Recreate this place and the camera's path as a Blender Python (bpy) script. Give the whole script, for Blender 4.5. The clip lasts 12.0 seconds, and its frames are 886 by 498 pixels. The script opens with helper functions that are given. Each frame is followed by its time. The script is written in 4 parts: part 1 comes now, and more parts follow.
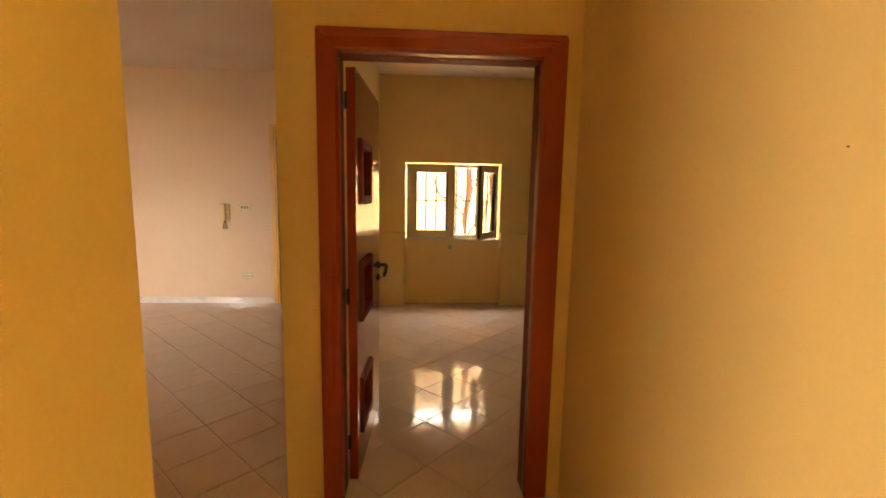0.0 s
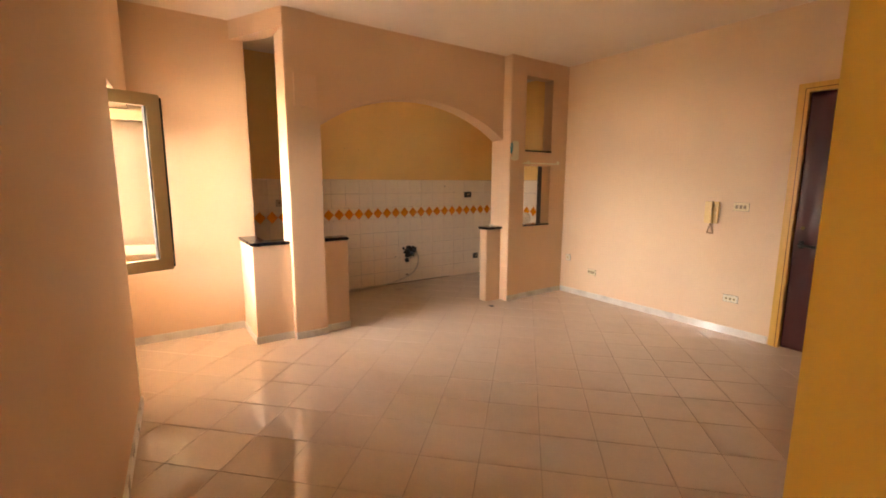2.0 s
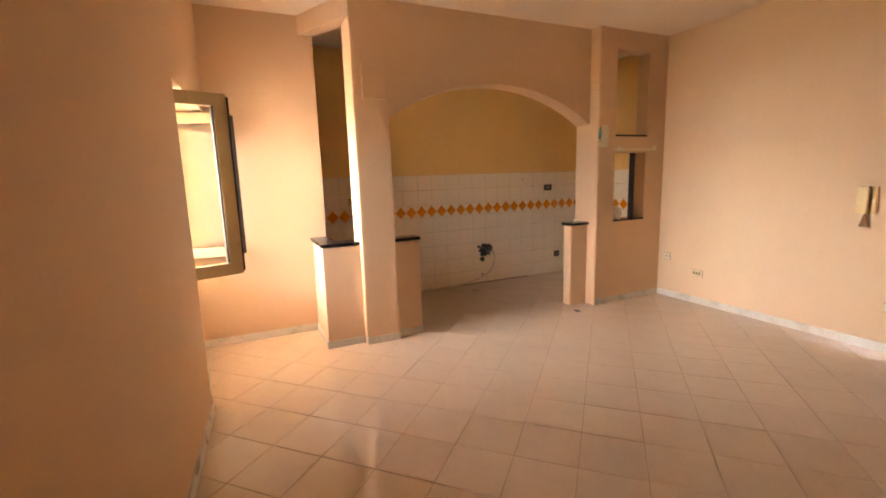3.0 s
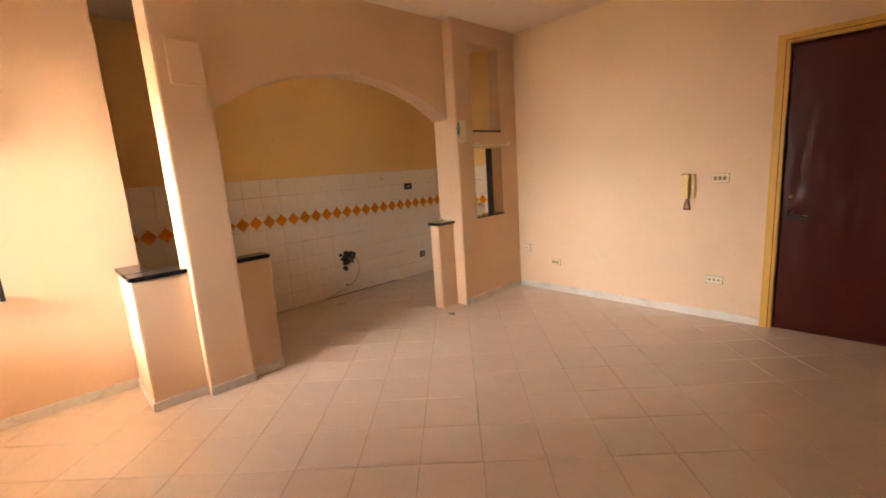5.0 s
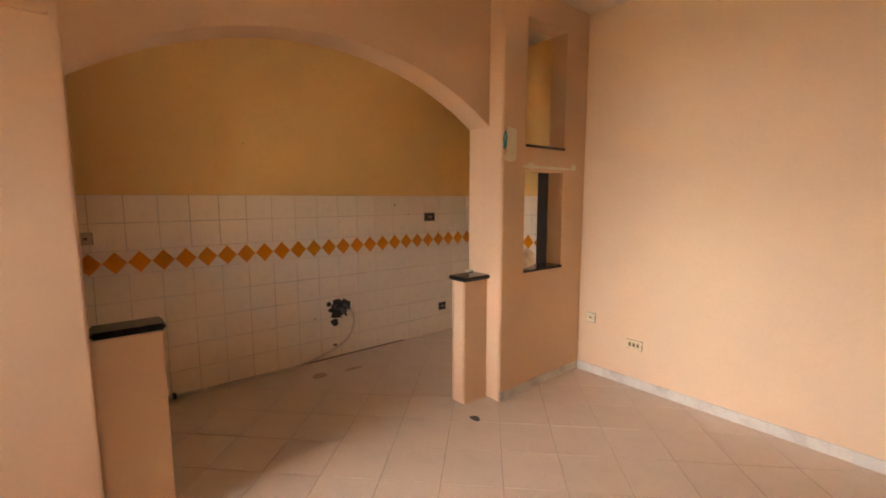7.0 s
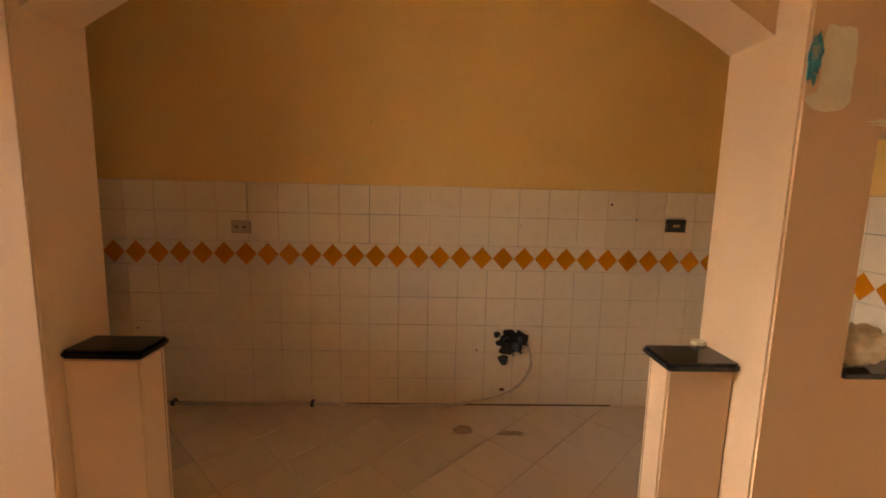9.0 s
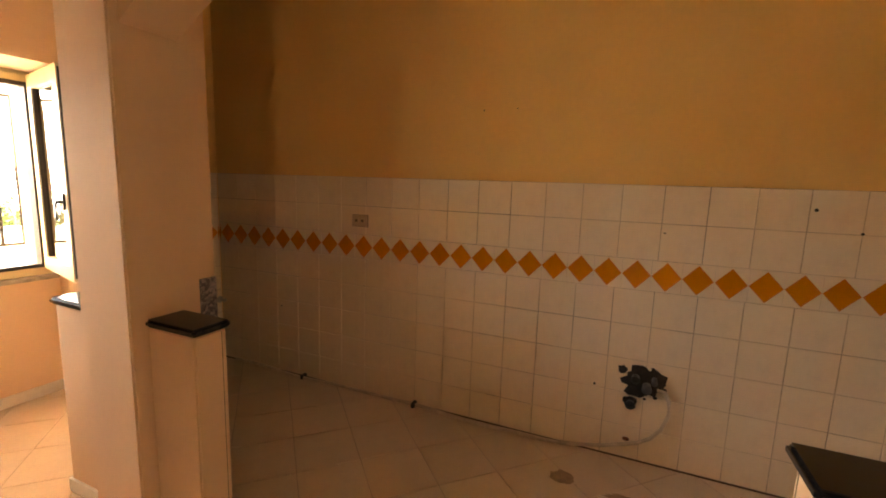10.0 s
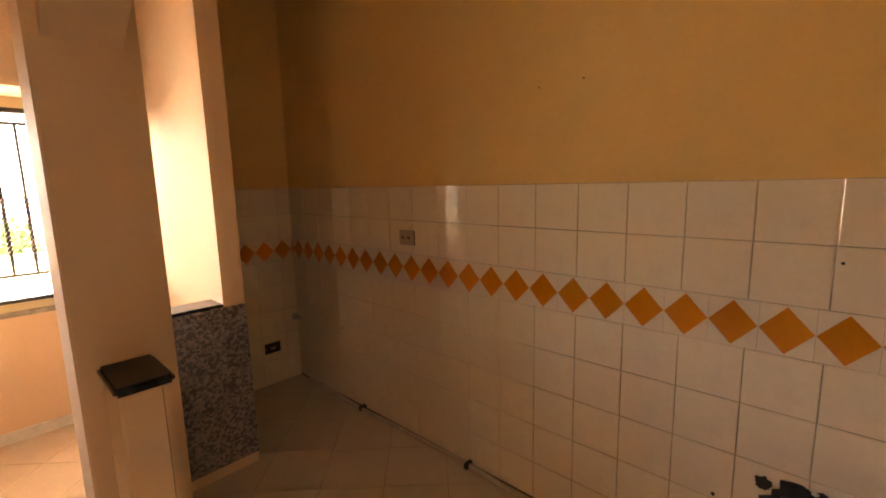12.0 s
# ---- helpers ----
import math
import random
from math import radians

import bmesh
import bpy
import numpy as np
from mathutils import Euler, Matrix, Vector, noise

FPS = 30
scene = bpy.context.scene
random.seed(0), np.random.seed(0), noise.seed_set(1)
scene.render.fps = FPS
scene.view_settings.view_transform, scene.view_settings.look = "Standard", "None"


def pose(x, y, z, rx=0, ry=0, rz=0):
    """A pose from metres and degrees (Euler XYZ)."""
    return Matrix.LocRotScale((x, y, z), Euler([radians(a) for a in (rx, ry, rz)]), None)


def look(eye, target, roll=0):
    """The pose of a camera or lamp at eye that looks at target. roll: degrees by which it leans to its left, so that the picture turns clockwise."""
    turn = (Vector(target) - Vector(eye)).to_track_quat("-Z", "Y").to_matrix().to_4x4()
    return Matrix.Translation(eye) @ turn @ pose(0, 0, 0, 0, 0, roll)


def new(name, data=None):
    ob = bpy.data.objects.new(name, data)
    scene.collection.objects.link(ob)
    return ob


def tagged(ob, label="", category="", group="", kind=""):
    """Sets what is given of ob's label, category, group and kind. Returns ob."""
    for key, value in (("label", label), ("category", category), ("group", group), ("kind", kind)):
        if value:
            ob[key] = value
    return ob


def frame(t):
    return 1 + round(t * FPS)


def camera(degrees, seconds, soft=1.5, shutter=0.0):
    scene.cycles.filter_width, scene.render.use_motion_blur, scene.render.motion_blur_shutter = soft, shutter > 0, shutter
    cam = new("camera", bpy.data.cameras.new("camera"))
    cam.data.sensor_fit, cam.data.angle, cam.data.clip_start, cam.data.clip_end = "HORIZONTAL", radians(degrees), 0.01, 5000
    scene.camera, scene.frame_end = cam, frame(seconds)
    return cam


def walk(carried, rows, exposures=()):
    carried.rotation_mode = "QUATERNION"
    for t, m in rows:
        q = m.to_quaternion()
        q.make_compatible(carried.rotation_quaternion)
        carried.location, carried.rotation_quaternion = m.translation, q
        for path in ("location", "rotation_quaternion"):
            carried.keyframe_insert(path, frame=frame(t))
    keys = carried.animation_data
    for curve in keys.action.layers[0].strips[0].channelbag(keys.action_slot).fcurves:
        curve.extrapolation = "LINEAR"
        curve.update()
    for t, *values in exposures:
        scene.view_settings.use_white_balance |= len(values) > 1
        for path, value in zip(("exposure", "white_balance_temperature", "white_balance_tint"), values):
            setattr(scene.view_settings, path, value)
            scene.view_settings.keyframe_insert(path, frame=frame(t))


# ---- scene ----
cam = camera(91.3, 12.0, soft=1.8)
PATH = [
    (0, (0.372, 0.448, 1.55), (0.502, 2.427, 1.29), 1.0),
    (0.5, (0.384, 0.808, 1.612), (0.1, 2.763, 1.303), 0.9),
    (1, (0.298, 1.178, 1.599), (-0.677, 2.903, 1.324), -0.1),
    (1.5, (0.175, 1.354, 1.581), (-1.204, 2.772, 1.288), 0.6),
    (2, (-0.014, 1.578, 1.535), (-1.647, 2.69, 1.231), 0.2),
    (2.5, (-0.22, 1.675, 1.536), (-1.991, 2.551, 1.227), -1.2),
    (3, (-0.358, 1.76, 1.523), (-2.157, 2.572, 1.201), -1.8),
    (3.5, (-0.45, 1.799, 1.549), (-2.064, 2.948, 1.272), -2.5),
    (3.7, (-0.454, 1.804, 1.546), (-1.932, 3.121, 1.263), -1.6),
    (5.3, (-0.945, 2.044, 1.548), (-2.381, 3.382, 1.166), -4.1),
    (5.5, (-1.074, 2.125, 1.534), (-2.498, 3.469, 1.131), -3.6),
    (6, (-1.382, 2.385, 1.551), (-2.664, 3.882, 1.209), -2.3),
    (6.5, (-1.662, 2.703, 1.537), (-3.019, 4.145, 1.258), -2.5),
    (7, (-1.933, 3.041, 1.546), (-3.47, 4.3, 1.312), -0.0),
    (7.2, (-2.039, 3.18, 1.552), (-3.598, 4.414, 1.333), -0.2),
    (8.8, (-2.713, 4.164, 1.546), (-4.688, 4.349, 1.288), 1.8),
    (9, (-2.795, 4.268, 1.549), (-4.776, 4.332, 1.278), 1.4),
    (9.5, (-2.963, 4.525, 1.536), (-4.876, 4.045, 1.202), 2.6),
    (10, (-3.203, 4.723, 1.535), (-5.022, 3.945, 1.242), 1.9),
    (10.5, (-3.445, 4.765, 1.547), (-5.19, 3.837, 1.242), 0.6),
    (11, (-3.679, 4.899, 1.572), (-5.221, 3.658, 1.281), 0.7),
    (11.5, (-3.847, 4.953, 1.59), (-5.257, 3.57, 1.276), -1.3),
    (12, (-4.028, 4.889, 1.581), (-5.476, 3.543, 1.282), -1.3),
]
EXPOSURES = [
    (0, 4.38, 7800, 17), (0.3, 4.2, 8300, 21), (0.5, 4.15, 8300, 26), (1, 4.08, 8700, 24), (1.5, 4.63, 7800, 19), (2, 4.68, 7500, 17),
    (3.5, 4.68, 7150, 17), (5.5, 4.7, 7150, 18), (7, 4.6, 7150, 19), (9, 4.54, 8800, 18), (10, 4.55, 8600, 17), (10.5, 4.56, 8100, 18),
    (11, 4.58, 7700, 18), (11.5, 4.58, 7500, 17), (12, 4.58, 8000, 17),
]
walk(cam, [(t, look(eye, target, roll)) for t, eye, target, roll in PATH], EXPOSURES)
SKY, SUN = 0.15, 5.0
LIVING, GARDEN, ROOM, HALL = 92.0, 490.0, 3.0, 4.0

# ---- world and light ----
world = bpy.data.worlds.new("sky")
scene.world = world
world.use_nodes = True
wn = world.node_tree.nodes
sky = wn.new("ShaderNodeTexSky")
sky.sky_type, sky.sun_disc = "NISHITA", False
sky.sun_elevation, sky.sun_rotation = radians(75), radians(-50)
wn["Background"].inputs["Strength"].default_value = SKY
world.node_tree.links.new(sky.outputs[0], wn["Background"].inputs["Color"])


def lamp(name, kind, m, energy, color, **extra):
    data = bpy.data.lights.new(name, kind)
    data.energy, data.color = energy, color
    for key, value in extra.items():
        if key == "size":
            data.shape, data.size, data.size_y = "RECTANGLE", value[0], value[1]
        elif key == "angle":
            data.angle = radians(value)
    ob = new(name, data)
    ob.matrix_world = m
    return ob


# sun high behind the house, so that no direct beam enters the rooms
lamp("sun", "SUN", look((0, 0, 10), (0.35, -0.3, 8.3)), SUN, (1.0, 0.93, 0.82), angle=0.5)
# area lamps that stand in for the sky's light at the living room window and the small room window
lamp("skylight_living", "AREA", look((-5.1, -2.6, 3.35), (-4.25, 2.6, 1.3)), LIVING, (1.0, 0.96, 0.90), size=(6.4, 2.2))
lamp("skylight_garden", "AREA", look((-6.2, -11.7, 3.7), (-4.25, 1.0, 1.5)), GARDEN, (1.0, 0.97, 0.92), size=(10.2, 6.4))
lamp("skylight_room", "AREA", look((0.85, 6.95, 2.2), (0.9, 4.3, 0.1)), ROOM, (1.0, 0.96, 0.88), size=(1.2, 0.5))
# unseen lamp added in a closed side recess to brighten the hall from behind
lamp("hall_fill_lamp", "AREA", look((-0.78, -0.85, 1.5), (1.1, 0.7, 1.5)), HALL, (1.0, 0.93, 0.80), size=(0.3, 1.9))

# ---- materials ----


def material(name, color, rough=0.6, metal=0.0, vary=0.06, scale=3.0, fine=60.0, bump=0.05, spec=0.5, coat=0.0, random_tint=0.0, dirt=None, dirt_scale=2.0, dirt_amount=0.3, rough_vary=0.1, stretch=(1, 1, 1), **more):
    """A procedural surface: colour varied at two scales, optional stains, fine relief, uneven gloss."""
    m = bpy.data.materials.new(name)
    m.use_nodes = True
    nt = m.node_tree
    n, l = nt.nodes, nt.links
    b = n["Principled BSDF"]
    b.inputs["Metallic"].default_value = metal
    b.inputs["Specular IOR Level"].default_value = spec
    b.inputs["Coat Weight"].default_value = coat
    b.inputs["Coat Roughness"].default_value = 0.08
    tc = n.new("ShaderNodeTexCoord")
    mp = n.new("ShaderNodeMapping")
    mp.inputs["Scale"].default_value = stretch
    geo = n.new("ShaderNodeNewGeometry")
    l.new(geo.outputs["Position"] if more.get("worldspace") else tc.outputs["Object"], mp.inputs["Vector"])
    big = n.new("ShaderNodeTexNoise")
    big.inputs["Scale"].default_value, big.inputs["Detail"].default_value = scale, 6
    small = n.new("ShaderNodeTexNoise")
    small.inputs["Scale"].default_value, small.inputs["Detail"].default_value = fine, 4
    for t in (big, small):
        l.new(mp.outputs[0], t.inputs["Vector"])
    add = n.new("ShaderNodeMath")
    add.operation = "MULTIPLY_ADD"
    add.inputs[1].default_value = 0.45
    l.new(small.outputs["Fac"], add.inputs[0])
    l.new(big.outputs["Fac"], add.inputs[2])
    last = add.outputs[0]
    if random_tint:
        info = n.new("ShaderNodeObjectInfo")
        mul = n.new("ShaderNodeMath")
        mul.operation = "MULTIPLY_ADD"
        mul.inputs[1].default_value = random_tint
        l.new(info.outputs["Random"], mul.inputs[0])
        l.new(last, mul.inputs[2])
        last = mul.outputs[0]
    ramp = n.new("ShaderNodeValToRGB")
    c = Vector(color)
    lo, hi = c * (1 - vary), c * (1 + vary)
    ramp.color_ramp.elements[0].position, ramp.color_ramp.elements[1].position = 0.5, 1.0 + random_tint
    ramp.color_ramp.elements[0].color = (*lo, 1)
    ramp.color_ramp.elements[1].color = (*[min(v, 0.95) for v in hi], 1)
    l.new(last, ramp.inputs[0])
    col = ramp.outputs[0]
    if dirt:
        d = n.new("ShaderNodeTexNoise")
        d.inputs["Scale"].default_value, d.inputs["Detail"].default_value, d.inputs["Roughness"].default_value = dirt_scale, 8, 0.65
        l.new(mp.outputs[0], d.inputs["Vector"])
        dr = n.new("ShaderNodeMapRange")
        dr.inputs["From Min"].default_value, dr.inputs["From Max"].default_value = more.get("dirt_range", (0.52, 0.75))
        dr.inputs["To Max"].default_value = dirt_amount
        l.new(d.outputs["Fac"], dr.inputs["Value"])
        mix = n.new("ShaderNodeMix")
        mix.data_type = "RGBA"
        l.new(dr.outputs[0], mix.inputs["Factor"])
        l.new(col, mix.inputs["A"])
        mix.inputs["B"].default_value = (*dirt, 1)
        col = mix.outputs["Result"]
    l.new(col, b.inputs["Base Color"])
    rr = n.new("ShaderNodeMapRange")
    rr.inputs["From Min"].default_value, rr.inputs["From Max"].default_value = 0.3, 0.7
    rr.inputs["To Min"].default_value, rr.inputs["To Max"].default_value = max(rough - rough_vary, 0.02), min(rough + rough_vary, 1.0)
    l.new(big.outputs["Fac"], rr.inputs["Value"])
    l.new(rr.outputs[0], b.inputs["Roughness"])
    if bump:
        bp = n.new("ShaderNodeBump")
        bp.inputs["Strength"].default_value, bp.inputs["Distance"].default_value = bump, more.get("depth", 0.004)
        l.new(add.outputs[0], bp.inputs["Height"])
        l.new(bp.outputs[0], b.inputs["Normal"])
    return m


PEACH = material("peach_wall_paint", (0.775, 0.545, 0.355), 0.75, vary=0.03, scale=1.3, fine=45, bump=0.10, rough_vary=0.05, dirt=(0.62, 0.42, 0.30), dirt_scale=1.1, dirt_amount=0.18)
# same peach, lighter and yellower: the warm light on the north wall is in the colour
PEACH_LIT = material("peach_wall_paint_warm_lit", (0.81, 0.60, 0.405), 0.75, vary=0.03, scale=1.3, fine=45, bump=0.10, rough_vary=0.05, dirt=(0.64, 0.43, 0.25), dirt_scale=0.9, dirt_amount=0.22)
RECEIVER = material("yellowed_plastic", (0.82, 0.60, 0.25), 0.4, vary=0.06, scale=12, fine=90, bump=0.02)
OCHRE = material("ochre_wall_paint", (0.78, 0.575, 0.205), 0.75, vary=0.03, scale=1.3, fine=45, bump=0.10, rough_vary=0.05, dirt=(0.60, 0.36, 0.12), dirt_scale=1.0, dirt_amount=0.15)
KITCHEN = material("kitchen_ochre_paint", (0.885, 0.585, 0.22), 0.75, vary=0.04, scale=1.5, fine=40, bump=0.12, rough_vary=0.05, dirt=(0.55, 0.34, 0.13), dirt_scale=1.2, dirt_amount=0.2)
CREAM = material("cream_room_paint", (0.84, 0.62, 0.28), 0.7, vary=0.03, scale=1.4, fine=45, bump=0.10, dirt=(0.62, 0.45, 0.20), dirt_scale=1.2, dirt_amount=0.2)
CEIL = material("ceiling_paint", (0.86, 0.74, 0.62), 0.85, vary=0.03, scale=1.0, fine=50, bump=0.08, dirt=(0.6, 0.46, 0.36), dirt_scale=0.9, dirt_amount=0.2)
PATCH = material("bare_filler", (0.86, 0.80, 0.64), 0.9, vary=0.10, scale=9, fine=90, bump=0.3)
TEAL = material("teal_paint_residue", (0.04, 0.30, 0.38), 0.85, vary=0.5, scale=30, fine=150, bump=0.2, dirt=(0.75, 0.62, 0.48), dirt_scale=25, dirt_amount=0.9)
FLOOR = material("glazed_floor_tile", (0.67, 0.54, 0.425), 0.09, vary=0.07, scale=5, fine=70, bump=0.02, random_tint=0.12, rough_vary=0.06, dirt=(0.50, 0.38, 0.29), dirt_scale=5, dirt_amount=0.35)
GROUT = material("floor_grout", (0.42, 0.33, 0.26), 0.9, vary=0.45, scale=2.0, fine=40, bump=0.2, worldspace=True)
WTILE = material("white_glazed_wall_tile", (0.89, 0.755, 0.59), 0.06, vary=0.04, scale=4, fine=60, bump=0.015, random_tint=0.10, rough_vary=0.03, dirt=(0.62, 0.50, 0.38), dirt_scale=6, dirt_amount=0.25)
WGROUT = material("wall_grout", (0.64, 0.52, 0.39), 0.9, vary=0.2, scale=2.4, fine=30, bump=0.2, dirt=(0.055, 0.030, 0.016), dirt_scale=1.7, dirt_amount=0.85, dirt_range=(0.44, 0.62), worldspace=True)
DIAMOND = material("orange_glazed_inlay", (0.68, 0.225, 0.006), 0.14, vary=0.08, scale=12, fine=80, bump=0.015, random_tint=0.05)
BLACKSTONE = material("black_polished_granite", (0.014, 0.014, 0.017), 0.13, vary=0.5, scale=40, fine=260, bump=0.01)
MARBLE = material("grey_marble_skirting", (0.72, 0.68, 0.62), 0.32, vary=0.10, scale=5, fine=40, bump=0.03, dirt=(0.38, 0.31, 0.26), dirt_scale=7, dirt_amount=0.4)
NEWMARBLE = material("fresh_white_marble", (0.72, 0.69, 0.64), 0.2, vary=0.05, scale=6, fine=40, bump=0.01)
SILLSTONE = material("worn_marble_sill", (0.42, 0.36, 0.30), 0.5, vary=0.3, scale=20, fine=120, bump=0.3, dirt=(0.10, 0.08, 0.06), dirt_scale=14, dirt_amount=0.8)
REDWOOD = material("reddish_stained_wood", (0.32, 0.048, 0.009), 0.30, vary=0.05, scale=2, fine=18, bump=0.008, stretch=(7, 7, 0.3), rough_vary=0.08, coat=0.25)
REDWOOD_ACROSS = material("reddish_stained_wood_across", (0.32, 0.048, 0.009), 0.30, vary=0.05, scale=2, fine=18, bump=0.008, stretch=(0.3, 7, 7), rough_vary=0.08, coat=0.25)
REDWOOD_DARK = material("dark_stained_wood_moulding", (0.21, 0.036, 0.011), 0.55, vary=0.15, scale=7, fine=55, bump=0.05, stretch=(5, 5, 0.5), spec=0.2)
PINE = material("yellow_varnished_pine", (0.74, 0.44, 0.085), 0.35, vary=0.10, scale=6, fine=50, bump=0.04, stretch=(6, 6, 0.6), coat=0.2)
PADDED = material("dark_red_leatherette", (0.065, 0.0075, 0.004), 0.36, vary=0.12, scale=5, fine=40, spec=0.3, bump=0.15, depth=0.006, rough_vary=0.06, stretch=(2.2, 1, 0.8))
LEAFWOOD = material("glossy_stained_door_leaf", (0.33, 0.055, 0.012), 0.17, spec=0.38, vary=0.06, scale=3, fine=25, bump=0.003, stretch=(5, 5, 0.3), rough_vary=0.03, coat=0.06)
WHITEPLASTIC = material("white_plastic_plate", (0.78, 0.71, 0.58), 0.35, vary=0.06, scale=14, fine=90, bump=0.02)
DARKPOST = material("dark_brown_wood", (0.035, 0.022, 0.017), 0.5, vary=0.3, scale=6, fine=50, bump=0.1, stretch=(5, 5, 0.4))
AGED = material("aged_beige_plastic", (0.50, 0.38, 0.26), 0.4, vary=0.1, scale=14, fine=90, bump=0.02)
RUST = material("rusty_iron", (0.16, 0.055, 0.025), 0.85, vary=0.4, scale=30, fine=120, bump=0.2)
# brown for grimy marks, and for the painted shadow edge round wall plates
GRIME_SHADE = material("brown_grime_and_shade", (0.15, 0.10, 0.066), 0.9, vary=0.5, scale=12, fine=70, bump=0.3, worldspace=True)
BLACK = material("black_plastic", (0.015, 0.014, 0.013), 0.35, vary=0.2, scale=20, fine=120, bump=0.02)
DULLPIPE = material("dull_lead_pipe", (0.12, 0.13, 0.15), 0.6, metal=0.5, vary=0.3, scale=30, fine=120, bump=0.1)
BRASS = material("worn_brass", (0.52, 0.36, 0.14), 0.35, metal=1.0, vary=0.2, scale=30, fine=120, bump=0.03)
STEEL = material("grey_metal", (0.45, 0.43, 0.40), 0.35, metal=1.0, vary=0.15, scale=30, fine=120, bump=0.03)
IVORY = material("ivory_plastic", (0.82, 0.68, 0.42), 0.4, vary=0.06, scale=12, fine=90, bump=0.02)
IVORY_DARK = material("amber_plastic", (0.72, 0.45, 0.14), 0.4, vary=0.08, scale=12, fine=90, bump=0.02)
CORD = material("brown_cord", (0.36, 0.20, 0.10), 0.6, vary=0.2, scale=30, fine=120, bump=0.05)
PLATE = material("tarnished_wall_plate", (0.42, 0.30, 0.16), 0.4, vary=0.2, scale=30, fine=120, bump=0.03)
SASHPAINT = material("beige_lacquered_aluminium", (0.62, 0.50, 0.30), 0.4, vary=0.05, scale=10, fine=90, bump=0.02)
SEAL = material("dark_rubber_seal", (0.03, 0.022, 0.018), 0.6, vary=0.3, scale=30, fine=120, bump=0.05)
STAIN = material("brown_floor_stain", (0.30, 0.20, 0.13), 0.4, vary=0.3, scale=20, fine=90, bump=0.05)
IRON = material("dark_wrought_iron", (0.035, 0.025, 0.02), 0.5, metal=0.6, vary=0.4, scale=30, fine=160, bump=0.2)
HOLE = material("dark_hole_shade_and_rubble", (0.035, 0.028, 0.022), 0.95, vary=0.5, scale=30, fine=90, bump=0.4)
PIPE = material("grey_cable_sheath", (0.60, 0.50, 0.40), 0.5, vary=0.2, scale=15, fine=70, bump=0.05)
CLOTH = material("soiled_white_paper", (0.82, 0.72, 0.58), 0.85, vary=0.15, scale=14, fine=90, bump=0.3)
STUCCO = material("pale_outdoor_stucco", (0.78, 0.66, 0.46), 0.9, vary=0.08, scale=1.5, fine=40, bump=0.2)
PAVING = material("pale_terrace_paving", (0.70, 0.63, 0.54), 0.8, vary=0.12, scale=2, fine=40, bump=0.1)
LEAF = material("garden_leaf", (0.055, 0.085, 0.018), 0.5, vary=0.5, scale=6, fine=40, bump=0.05, random_tint=0.2)
COURT = material("yellow_courtyard_stucco", (0.72, 0.56, 0.31), 0.9, vary=0.10, scale=1.5, fine=40, bump=0.2)
BARK = material("reddish_bark", (0.085, 0.026, 0.014), 0.85, vary=0.3, scale=10, fine=60, bump=0.4, stretch=(3, 3, 0.8))


def granite():
    m = material("speckled_grey_granite", (0.30, 0.27, 0.26), 0.25, bump=0.02)
    n, l = m.node_tree.nodes, m.node_tree.links
    tc = n.new("ShaderNodeTexCoord")
    v = n.new("ShaderNodeTexVoronoi")
    v.inputs["Scale"].default_value = 72
    l.new(tc.outputs["Object"], v.inputs["Vector"])
    ramp = n.new("ShaderNodeValToRGB")
    ramp.color_ramp.interpolation = "CONSTANT"
    e = ramp.color_ramp.elements
    e[0].color, e[1].color = (0.12, 0.105, 0.115, 1), (0.33, 0.28, 0.285, 1)
    e[0].position, e[1].position = 0.0, 0.68
    mid = e.new(0.36)
    mid.color = (0.22, 0.20, 0.215, 1)
    sep = n.new("ShaderNodeSeparateColor")
    l.new(v.outputs["Color"], sep.inputs[0])
    l.new(sep.outputs[0], ramp.inputs[0])
    l.new(ramp.outputs[0], n["Principled BSDF"].inputs["Base Color"])
    return m


GRANITE = granite()


def clear_glass():
    m = bpy.data.materials.new("window_glass")
    m.use_nodes = True
    b = m.node_tree.nodes["Principled BSDF"]
    b.inputs["Transmission Weight"].default_value = 1.0
    b.inputs["Roughness"].default_value = 0.01
    b.inputs["IOR"].default_value = 1.45
    return m


GLASS = clear_glass()

# ---- mesh helpers ----


def blocks(bm, *boxes, bevel=0.0):
    """Adds boxes (x0, x1, y0, y1, z0, z1) to bm."""
    for x0, x1, y0, y1, z0, z1 in boxes:
        got = bmesh.ops.create_cube(bm, size=1, matrix=Matrix.Translation(((x0 + x1) / 2, (y0 + y1) / 2, (z0 + z1) / 2)) @ Matrix.Diagonal((x1 - x0, y1 - y0, z1 - z0, 1)))
        if bevel:
            edges = list({e for v in got["verts"] for e in v.link_edges})
            bmesh.ops.bevel(bm, geom=edges, offset=bevel, segments=2, affect="EDGES", clamp_overlap=True)
    return bm


def box(*b, bevel=0.0):
    return blocks(bmesh.new(), b, bevel=bevel)


def rod(bm, p, q, r, seg=10, r2=None):
    p, q = Vector(p), Vector(q)
    m = Matrix.Translation((p + q) / 2) @ (q - p).to_track_quat("Z", "Y").to_matrix().to_4x4()
    bmesh.ops.create_cone(bm, cap_ends=True, segments=seg, radius1=r, radius2=r if r2 is None else r2, depth=(q - p).length, matrix=m)
    return bm


